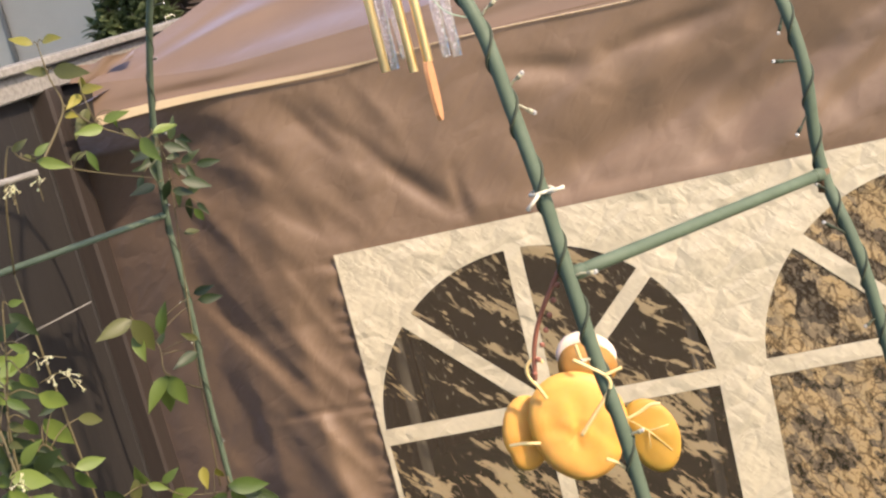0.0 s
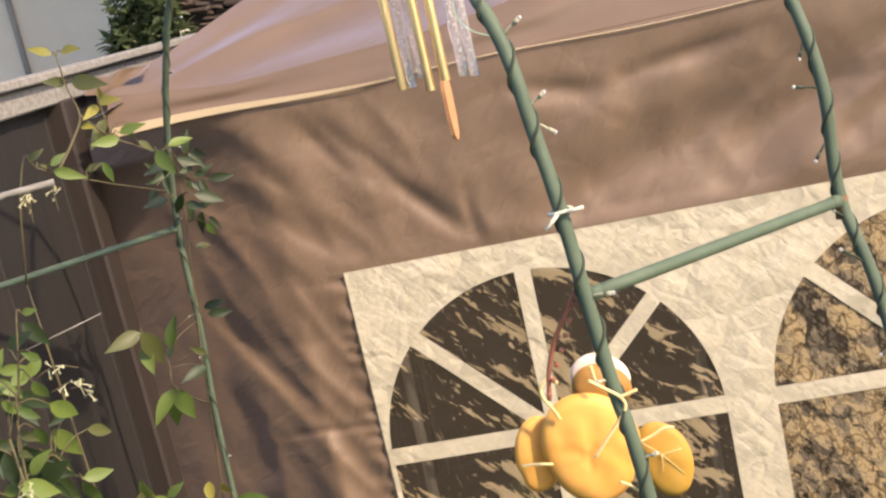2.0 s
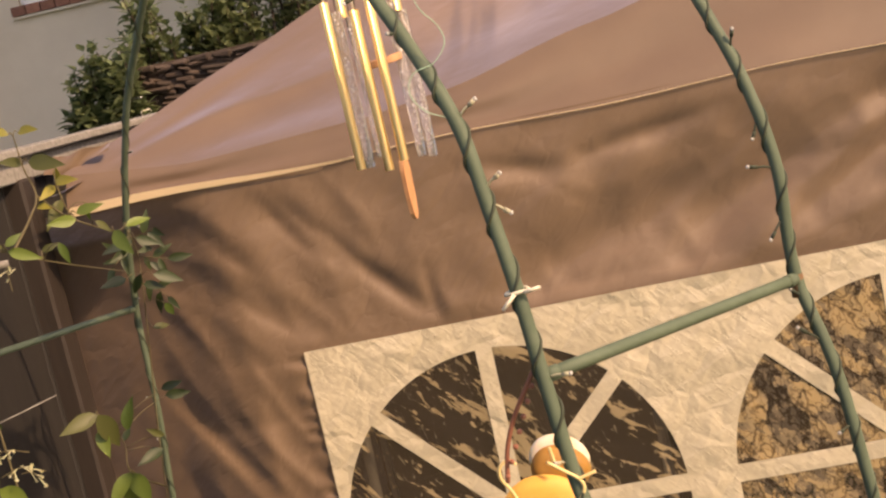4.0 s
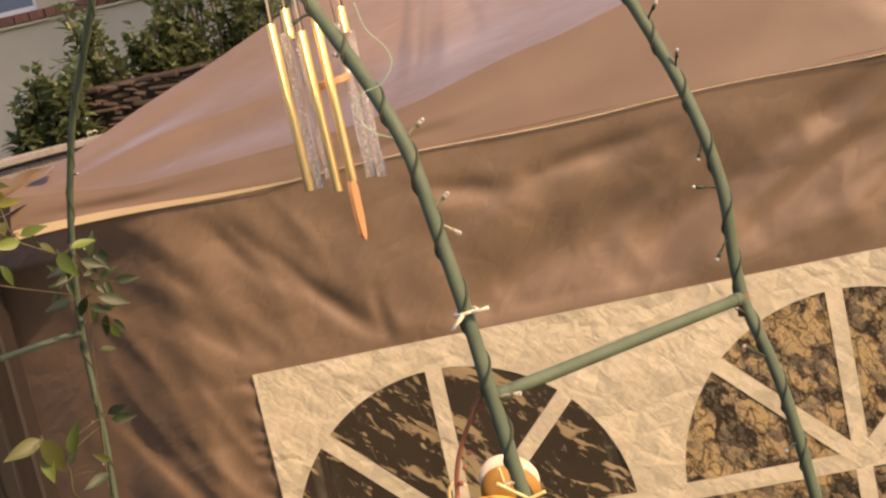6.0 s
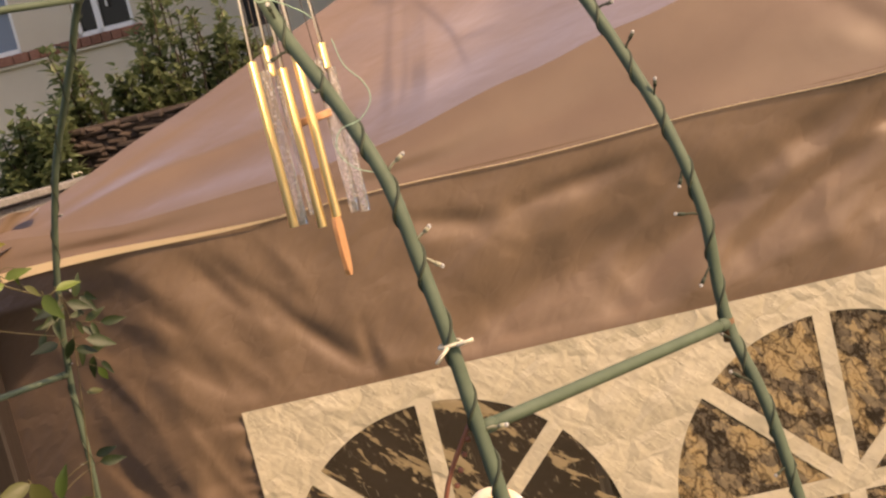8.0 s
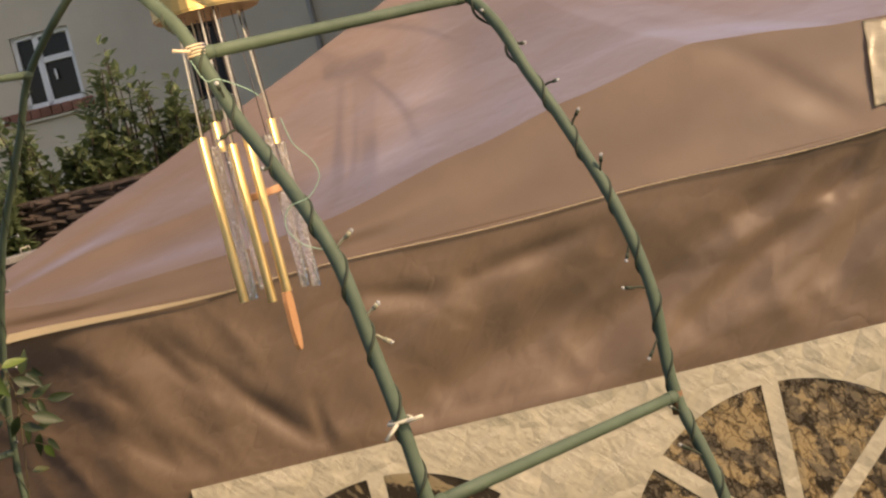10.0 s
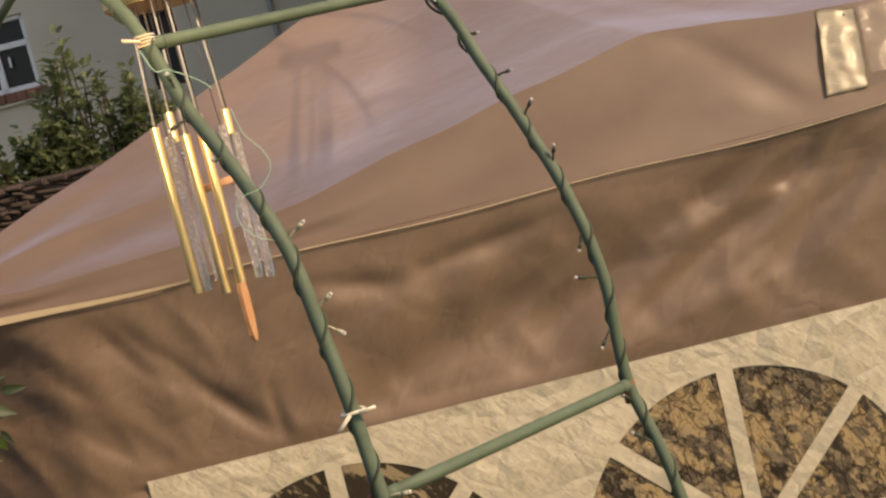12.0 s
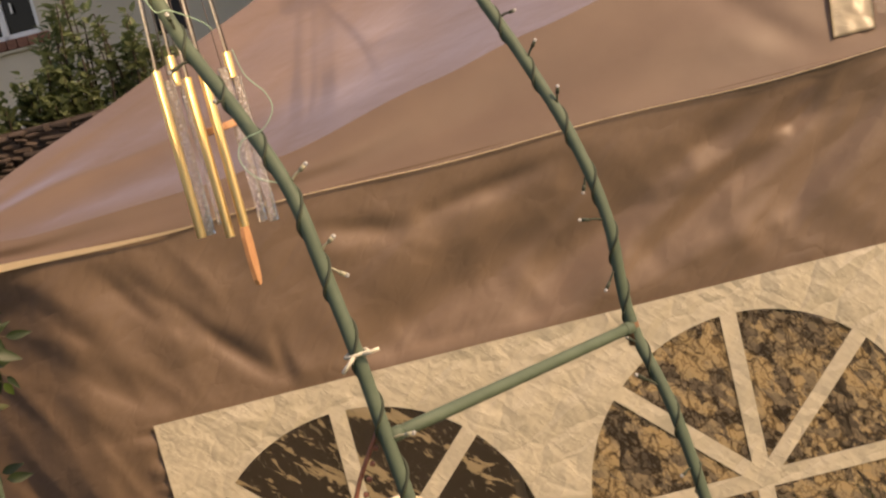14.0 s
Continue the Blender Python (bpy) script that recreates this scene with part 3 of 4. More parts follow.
    # the side walls and the back, and the slack corner flap
    for name, a, b in (("wall_panel", (W0 - 0.04, 0.2), (W0, DEEP)), ("wall_panel", (W0, DEEP), (W1, DEEP)), ("wall_panel", (W1, DEEP), (W1, 0.02))):
        bm = bmesh.new()

        def hang(u, v, a=a, b=b):
            x, y = a[0] + (b[0] - a[0]) * u, a[1] + (b[1] - a[1]) * u
            k = 0.015 * noise.noise(Vector((x * 3, y * 3, v * 3)))
            return Vector((x + k, y + k, 0.02 + 2.03 * v))

        grid(bm, 24, 14, hang)
        part(name, bm, FABRIC, g)
    bm = bmesh.new()
    grid(bm, 40, 10, lambda u, v: Vector((W0 - 0.005 + 0.02 * math.sin(u * 9), 0.24 + (DEEP - 0.28) * u, 2.08 - 0.09 * v * min(1, 0.55 + u * 2) + 0.006 * math.sin(u * 40))))
    part("valance", bm, ROOF, g)
    bm = bmesh.new()
    grid(bm, 18, 10, lambda u, v: Vector((-0.76 + 0.165 * u, 0.085 + 0.007 * math.sin(u * 8 + v * 4) - 0.012 * v, 2.128 + 0.012 * u - (0.03 + 0.012 * math.sin(u * 5)) * v + 0.003 * math.sin(u * 13))))
    part("corner_flap", bm, FABRIC, g, "loose folded corner of roof cloth")
    for x, y in ((W0 + 0.07, 0.3), (W1 - 0.03, 0.05), (W0 + 0.03, DEEP - 0.03), (W1 - 0.03, DEEP - 0.03)):
        bm = bmesh.new()
        box(bm, x - 0.014, x + 0.014, y - 0.014, y + 0.014, 0, 2.06, 0.004)
        part("leg", bm, PIPE, g, "grey steel leg", False)
    for x in (-0.19, 0.48):
        bm = bmesh.new()
        tube(bm, [(x, 0.05, 0.0), (x + 0.02, 0.05, 1.36)], 0.013, 8)
        part("brace", bm, TENT_STEEL, g, "pale grey steel brace")
    # creased tape stuck on the valance, with a scrap of clear film beside it
    bm = bmesh.new()
    grid(bm, 14, 26, lambda u, v: Vector((1.384 + 0.05 * v + (0.082 + 0.012 * (1 - v)) * u, 0.019 + 0.112 * v - 0.008 * math.sin(math.pi * v) - 0.009 * u * v + 0.008 * noise.noise(Vector((u * 3, v * 6, 5))), 2.048 + 0.185 * v - 0.012 * u * v)))
    bmesh.ops.solidify(bm, geom=bm.faces[:], thickness=0.001)
    part("tape", bm, STRIP, g, "creased cream white tape patch")
    bm = bmesh.new()
    grid(bm, 16, 20, lambda u, v: Vector((1.482 + 0.035 * v + 0.16 * u, 0.0 + 0.1 * v + 0.01 * noise.noise(Vector((u * 4, v * 4, 9))), 2.075 + 0.145 * v)))
    part("film_scrap", bm, SCRAP, g, "clear plastic film")
    return g


def inpoly(p, poly):
    hit, n = False, len(poly)
    for i in range(n):
        (x0, z0), (x1, z1) = poly[i], poly[(i + 1) % n]
        if (z0 > p.z) != (z1 > p.z) and p.x < (x1 - x0) * (p.z - z0) / (z1 - z0) + x0:
            hit = not hit
    return hit


def scrap_material():
    m = Mat("loose clear film", (0.55, 0.45, 0.33), 0.2, Specular_IOR_Level=0.9)
    m.bump((m.noise(18, 3, 0.5, (1, 1, 1.6), (0, 0, 0), 1.5), 0.8, 0.01))
    clear = m.n.new("ShaderNodeBsdfTransparent")
    mixer = m.n.new("ShaderNodeMixShader")
    mixer.inputs[0].default_value = 0.75
    m.l.new(m.p.outputs[0], mixer.inputs[1])
    m.l.new(clear.outputs[0], mixer.inputs[2])
    m.l.new(mixer.outputs[0], m.n["Material Output"].inputs["Surface"])
    return m.m


SCRAP = scrap_material()
gazebo()

# ---- house behind ----
HOUSE = pose(0, 20, 0, 0, 0, -10)


def house():
    h = thing("house", "cream rendered house with white windows and brick sills", "house", HOUSE)
    openings = [(-2.72, -1.8, 4.13, 5.25), (-4.85, -3.63, 4.13, 5.25), (-0.12, 0.4, 3.65, 4.8)]
    xs = sorted({-14.0, 14.0, *(v for o in openings for v in o[:2])})
    zs = sorted({0.0, 8.2, *(v for o in openings for v in o[2:])})
    bm = bmesh.new()
    for a, b in zip(xs, xs[1:]):
        for c, d in zip(zs, zs[1:]):
            if not any(o[0] <= a and b <= o[1] and o[2] <= c and d <= o[3] for o in openings):
                box(bm, a, b, 0, 0.3, c, d)
    bmesh.ops.remove_doubles(bm, verts=bm.verts[:], dist=0.0005)
    part("wall", bm, RENDER_WALL, h, smooth=False)
    # unseen tall block, added to keep the sun off the house front
    part("sun_block", box(bmesh.new(), 3.6, 9.5, -9.0, -0.01, 0, 14, 0.02), RENDER_WALL, h, "unseen block that shades the house front", False)
    bm = bmesh.new()
    box(bm, -14.2, 14.2, -0.35, 6.0, 8.2, 8.4, 0.02)
    part("roof", bm, STONE, h, "dark tiled eaves", False)
    for k, (x0, x1, z0, z1) in enumerate(openings):
        w = part("window", box(bmesh.new(), x0 + 0.02, x1 - 0.02, 0.13, 0.15, z0 + 0.02, z1 - 0.02), (GLASS, GLASS_LIT, BLACK)[k], h, "dark glazed casement window", False)
        bars = [(x0, x0 + 0.07, z0, z1), (x1 - 0.07, x1, z0, z1), (x0, x1, z0, z0 + 0.08), (x0, x1, z1 - 0.07, z1)]
        if k < 2:
            mid = x0 + (x1 - x0) * 0.40
            bars += [(mid - 0.05, mid + 0.05, z0, z1), (mid, x1, 4.78, 4.87)]
        for a, b, c, d in bars:
            part("frame", box(bmesh.new(), a, b, 0.06, 0.128, c, d, 0.008), UPVC if k < 2 else BLACK, w, smooth=False)
        if k < 2:
            part("handle", box(bmesh.new(), x1 - 0.38, x1 - 0.35, 0.03, 0.058, 4.5, 4.66, 0.004), UPVC, w, smooth=False)
            n = 6
            sill = None
            left = x0 - 0.12 if k else -3.49
            n = n if k else 11
            for i in range(n):
                a = left + (x1 + 0.12 - left) * i / n
                wide = (x1 + 0.12 - left) / n - 0.012
                if sill is None:
                    sill = part("brick", box(bmesh.new(), 0, wide, -0.09, 0.06, z0 - 0.15, z0 - 0.005, 0.01), BRICK, w, "red brick sill", False)
                    sill.matrix_basis = pose(a, 0, 0)
                else:
                    share("brick", sill, pose(a, 0.004 * (i % 2), 0), w)
            part("sill", box(bmesh.new(), left - 0.02, x1 + 0.14, -0.07, -0.001, z0 - 0.20, z0 - 0.158, 0.006), RENDER_WALL, w, smooth=False)
    for x in (1.86, -5.93):
        bm = bmesh.new()
        tube(bm, [(x, -0.06, 0), (x, -0.06, 8.2)], 0.045, 10)
        part("downpipe", bm, PIPE, h, "grey plastic downpipe")


house()


def stone_wall():
    w = thing("garden_wall", "dark brown dry stone garden wall below the bush", "wall", pose(-0.55, 5.75, 0, 0, 0, -6), kind="structure")
    part("core", box(bmesh.new(), -0.42, 1.8, 0.024, 0.3, 0, 2.37), MORTAR, w, smooth=False)
    rnd = random.Random(4)
    z, shapes = 2.1, []
    for i in range(5):
        bm = bmesh.new()
        l, hgt = 0.05 + 0.02 * i, 0.018 + 0.005 * (i % 3)
        box(bm, 0, l, 0, 0.12, 0, hgt, 0.008)
        for v in bm.verts:
            v.co += Vector((noise.noise(v.co * 9 + Vector((i, 0, 0))), noise.noise(v.co * 11 + Vector((0, i, 0))), noise.noise(v.co * 23))) * 0.013
        shapes.append((bm, l, hgt))
    masters = []
    while z < 2.34:
        x = -0.46 + rnd.random() * 0.08
        row = 0.015 + rnd.random() * 0.007
        while x < 0.75:
            k = rnd.randrange(5)
            bm, l, hgt = shapes[k]
            m = pose(x, -0.02 + rnd.random() * 0.03, z, 0, rnd.uniform(-9, 9), rnd.uniform(-14, 14))
            if len(masters) <= k or masters[k] is None:
                while len(masters) <= k:
                    masters.append(None)
                masters[k] = part("stone", bm, STONE, w, smooth=False)
                masters[k].matrix_basis = m
            else:
                share("stone", masters[k], m, w)
            x += l + 0.006
        z += row + 0.003


stone_wall()


def blade(bm, m, length, width, curl=0.15, rows=5):
    """One pointed leaf along its x axis, folded at the midrib."""
    left, mid, right = [], [], []
    for i in range(rows + 1):
        t = i / rows
        w = width * 0.62 * math.sin(math.pi * min(1, t ** 0.84 * 0.97 + 0.03)) * (1 - 0.3 * t)
        if i == rows:
            w = 0.0
        z = -curl * length * t * t
        mid.append(bm.verts.new(m @ Vector((length * t, 0, z))))
        if 0 < i < rows:
            left.append(bm.verts.new(m @ Vector((length * t, w, z + w * 0.35))))
            right.append(bm.verts.new(m @ Vector((length * t, -w, z + w * 0.35))))
    for side, flip in ((left, False), (right, True)):
        for i in range(rows):
            q = [mid[i]] + ([side[i - 1]] if i > 0 else []) + ([side[i]] if i < rows - 1 else []) + [mid[i + 1]]
            bm.faces.new(q if flip else q[::-1])


def aim(at, along, up=(0, 0, 1)):
    """A pose at a place with its x axis along a direction."""
    x = Vector(along).normalized()
    y = Vector(up).cross(x)
    y = y.normalized() if y.length > 1e-4 else Vector((0, 1, 0))
    z = x.cross(y)
    return Matrix.Translation(Vector(at)) @ Matrix((x, y, z)).transposed().to_4x4()


def bush():
    b = thing("evergreen_bush", "dense dark evergreen bush in front of the house", "bush")
    rnd = random.Random(11)
    # shoots: foot, tip and spread of each leafy shoot
    shoots = []
    tops = [(-1.02 + 0.05 * (i % 3), 2.2 + 0.028 * i) for i in range(12)] + [(-0.90, 2.74), (-0.80, 2.70), (-0.68, 2.52), (-0.60, 2.62), (-0.52, 2.82), (-0.42, 2.98), (-0.36, 2.9), (-0.27, 2.80), (-0.18, 2.78), (-0.09, 2.64), (0.0, 2.58)]
    tops += [(-1.0 + 0.083 * i, 2.44 + 0.06 * math.sin(i * 2.1)) for i in range(13)] + [(-0.62 + 0.11 * i, 2.58 + 0.05 * math.sin(i * 1.7)) for i in range(6)] + [(-1.16, 2.3), (-1.12, 2.42), (-1.2, 2.22)]
    bm = bmesh.new()
    tr = bmesh.new()
    for i, (x, z) in enumerate(tops):
        for k in range(3):
            tip = Vector((x + rnd.uniform(-0.06, 0.06), (5.66 if x < -0.95 else 6.1) + rnd.uniform(-0.12, 0.2), z - 0.12 * k * rnd.random()))
            foot = Vector((x * 0.9 - 0.07 + rnd.uniform(-0.05, 0.05), 5.7 if x < -0.95 else 6.2, 1.95))
            line = spline([foot, foot.lerp(tip, 0.55) + Vector((rnd.uniform(-0.05, 0.05), 0, 0.03)), tip], 8)
            tube(tr, line, 0.008, 5, 0.003)
            for q, p in enumerate(line[3:]):
                for s in range(6 if x < -0.45 else 4):
                    d = Vector((rnd.uniform(-1, 1), rnd.uniform(-1, 0.6), rnd.uniform(-0.1, 1.0)))
                    o = p + Vector((rnd.uniform(-1, 1), rnd.uniform(-1, 1), rnd.uniform(-1, 1))) * 0.035
                    blade(bm, aim(o, d), rnd.uniform(0.042, 0.072), rnd.uniform(0.026, 0.038), 0.2, 4)
    for v in (-0.85, -0.5, -0.2):
        tube(tr, [(v, 6.3, 0), (v + 0.05, 6.3, 1.0), (v, 6.3, 2.1)], 0.03, 7, 0.015)
    part("trunk", tr, BARK, b, "thin dark branches")
    tagged(part("crown", bm, BUSH, b, "small dark green leaves", False), kind="stuff")


bush()

# ---- garden arch ----
AT, ALONG, ACROSS = Vector((0.1005, 1.0938, 0.0)), Vector((0.809, 0.588, 0)), Vector((-0.588, 0.809, 0))
NEAR_LEG = [(-0.12, 0.0), (-0.075, 1.2), (-0.031, 1.703), (-0.013, 1.81), (0.0, 1.902), (0.009, 1.974), (0.023, 2.049), (0.039, 2.123), (0.076, 2.192), (0.129, 2.27), (0.163, 2.336), (0.206, 2.389)]
NEXT_LEG = [(-0.12, 0.0), (-0.08, 1.2), (-0.038, 1.716), (0.0, 1.877), (0.0, 1.995), (0.02, 2.085), (0.051, 2.161), (0.094, 2.247), (0.155, 2.35)]
FAR_LEG = [(1.136, 2.487), (1.24, 2.387), (1.304, 2.322), (1.415, 2.205), (1.526, 2.02), (1.60, 1.809), (1.624, 1.584), (1.68, 1.216), (1.74, 0.0)]
CROWN = [(0.36, 2.51), (0.62, 2.59), (0.88, 2.585)]
TUBE_R = 0.0066


def on_arch(d, s, z):
    return AT + ALONG * d + ACROSS * s + Vector((0, 0, z))


def arch():
    a = thing("garden_arch", "green coated steel garden arch wound with fairy lights", "garden arch")
    for d, leg in ((0.0, NEAR_LEG), (0.38, NEXT_LEG)):
        bm = bmesh.new()
        out = 0.0 if d else -0.09  # the near hoop's far leg is shifted to fit the camera's view
        tube(bm, spline([on_arch(d, s, z) for s, z in leg + CROWN] + [on_arch(d + out * min(1, 0.3 * (k + 1)), s, z) for k, (s, z) in enumerate(FAR_LEG)], 8), TUBE_R, 12)
        part("hoop", bm, STEEL, a)
    ends = [((0.0, 1.896), (0.0, 1.875)), ((0.163, 2.333), (0.163, 2.352)), ((-0.06, 1.38), (-0.065, 1.37)), ((-0.09, 0.8), (-0.1, 0.8)), ((1.602, 1.809), (1.602, 1.809)), ((1.15, 2.472), (1.15, 2.472)), ((1.72, 0.75), (1.72, 0.75)), ((0.62, 2.588), (0.62, 2.588))]
    for (s0, z0), (s1, z1) in ends:
        p, q = on_arch(-0.09 if s0 > 1.3 else -0.03 if s0 > 1 else 0, s0, z0), on_arch(0.38, s1, z1)
        bm = bmesh.new()
        tube(bm, [p.lerp(q, k / 6) for k in range(7)], TUBE_R * 0.98, 12)
        rung = part("rung", bm, STEEL, a)
        for e, o in ((p, q), (q, p)):
            bm = bmesh.new()
            w = (o - e).normalized()
            tube(bm, [e + w * 0.004, e + w * 0.014, e + w * 0.018], TUBE_R * 1.08, 12)
            part("socket", bm, STEEL, rung)
    for at in (on_arch(0.38, 0.0, 1.868),):
        bm = bmesh.new()
        tube(bm, [at + Vector((0.0, 0, 0.012)), at, at - Vector((0.001, 0, 0.013))], TUBE_R * 1.1, 12)
        part("joint_sleeve", bm, RUST, a, "rusty joint sleeve")
    return a


arch()


def fairy_lights(d, leg, z0, z1, pitch, phase, stubs, kinks=1.0):
    """A cable wound up one leg, with its little lamps. stubs: height, sideways, up and towards reach of each lamp."""
    t = thing("fairy_lights", "dark green fairy light cable wound round the arch, unlit", "fairy lights", group="lights on the arch")
    line = spline([on_arch(d, s, z) for s, z in leg], 24)
    line = [p for p in line if z0 <= p.z <= z1]
    run, pts, rnd = 0.0, [], random.Random(int(d * 100) + 3)
    for i, p in enumerate(line):
        if i:
            run += (p - line[i - 1]).length
        ang = phase + run / pitch * math.tau + 0.5 * noise.noise(Vector((run * 14, d * 9, 1)))
        side = Vector((math.cos(ang), math.sin(ang), 0))
        pts.append(p + side * (TUBE_R + 0.0006 + 0.0014 * kinks * max(0, noise.noise(Vector((run * 30, 5, d))))))
    bm = bmesh.new()
    tube(bm, pts, 0.0016, 6)
    part("cable", bm, CABLE, t)
    for z, sx, sz, sy in stubs:
        p = min(line, key=lambda q: abs(q.z - z))
        out = Vector((sx, sy, sz))
        base = p + out.normalized() * TUBE_R
        tip = p + out
        mid = base.lerp(tip, 0.55)
        bm = bmesh.new()
        tube(bm, spline([base, base.lerp(mid, 0.5) + Vector((0, 0, 0.001)), mid], 3), 0.0013, 6)
        tube(bm, [mid, base.lerp(tip, 0.86)], 0.0021, 7)
        lamp = part("lamp_holder", bm, SOCKET if d < 0.1 and z < 2.15 else CABLE, t, "small plastic lamp holder")
        bm = bmesh.new()
        bmesh.ops.create_uvsphere(bm, u_segments=8, v_segments=6, radius=0.0022, matrix=Matrix.Translation(base.lerp(tip, 0.93)))
        part("bulb", bm, BULB, lamp, "clear unlit bulb")
    return t


fairy_lights(0.0, NEAR_LEG, 1.55, 2.389, 0.064, 0.4, [(1.895, 0.024, 0.002, -0.012), (1.82, -0.014, 0.004, -0.008), (2.056, 0.020, -0.014, -0.006), (2.066, 0.018, 0.014, -0.006), (2.13, 0.021, 0.016, -0.006), (2.212, -0.013, 0.004, -0.008), (2.258, -0.026, -0.008, -0.004), (2.278, -0.006, 0.023, -0.008), (1.74, 0.016, 0.006, -0.008)])
fairy_lights(0.38, NEXT_LEG, 1.6, 2.35, 0.068, 2.2, [(1.802, -0.03, 0.026, -0.006), (1.852, -0.016, 0.016, -0.006), (1.946, -0.022, -0.024, -0.006), (1.997, -0.033, 0.009, -0.004), (2.055, -0.013, -0.025, -0.006), (2.121, 0.005, 0.027, -0.008), (2.179, 0.014, 0.022, -0.008), (2.232, 0.021, 0.004, -0.009), (2.284, 0.018, 0.0, -0.008), (2.318, -0.006, 0.012, -0.01), (1.72, -0.02, -0.004, -0.01)])
fairy_lights(0.38, FAR_LEG, 1.2, 2.45, 0.11, 1.0, [(1.30, 0.012, -0.014, -0.012), (1.52, -0.01, 0.006, -0.012), (1.62, -0.016, 0.003, -0.012), (1.83, 0.012, 0.002, -0.014), (1.98, 0.026, -0.004, -0.012), (2.12, 0.018, 0.004, -0.014), (2.215, 0.03, 0.0, -0.012), (2.30, -0.028, 0.006, -0.01), (2.40, -0.03, 0.008, -0.01)])


def spot(az, el, d):
    return Vector((d * math.sin(radians(az)), d * math.cos(radians(az)), 2.2 + d * math.tan(radians(el))))


def cable_tie():
    t = thing("plastic_tie", "pale plastic tie holding the cable to the arch leg", "cable tie")
    c = on_arch(0, 0.009, 1.974)
    bm = bmesh.new()
    tube(bm, [c + Vector((math.cos(k / 10 * math.tau) * 0.0105, math.sin(k / 10 * math.tau) * 0.0105, 0.001 * math.sin(k))) for k in range(11)], 0.0017, 6)
    part("band", bm, TIE, t)
    for dx, dz in ((0.019, 0.002), (-0.017, -0.011)):
        bm = bmesh.new()
        tube(bm, [c + Vector((math.copysign(0.004, dx), -0.011, 0)), c + Vector((dx, -0.013, dz))], 0.0018, 6)
        part("tail", bm, TIE, t)


cable_tie()


def twine():
    t = thing("garden_twine", "loose green garden twine tied to the arch", "twine")
    paths = [[(-0.07, 6.02), (0.34, 5.05), (0.94, 4.96), (2.02, 4.27), (2.52, 3.77)], [(3.09, 2.75), (3.34, 1.54), (3.99, 0.61), (4.11, -0.19), (3.46, -0.93), (2.49, -1.19), (2.15, -2.01), (2.69, -2.92), (3.7, -3.45)]]
    for p in paths:
        bm = bmesh.new()
        tube(bm, spline([spot(az, el, 1.13) for az, el in p], 8), 0.00055, 5)
        part("strand", bm, TWINE, t)
    c = on_arch(0, 0.163, 2.336)
    bm = bmesh.new()
    tube(bm, [c + Vector((math.cos(k / 10 * math.tau * 2) * 0.0095, math.sin(k / 10 * math.tau * 2) * 0.0095, -0.006 + 0.0006 * k)) for k in range(21)], 0.001, 6)
    tube(bm, [c + Vector((-0.004, -0.01, 0)), c + Vector((-0.02, -0.013, 0.004))], 0.0016, 6)
    part("knot", bm, HEM, t, "pale golden tie")


twine()


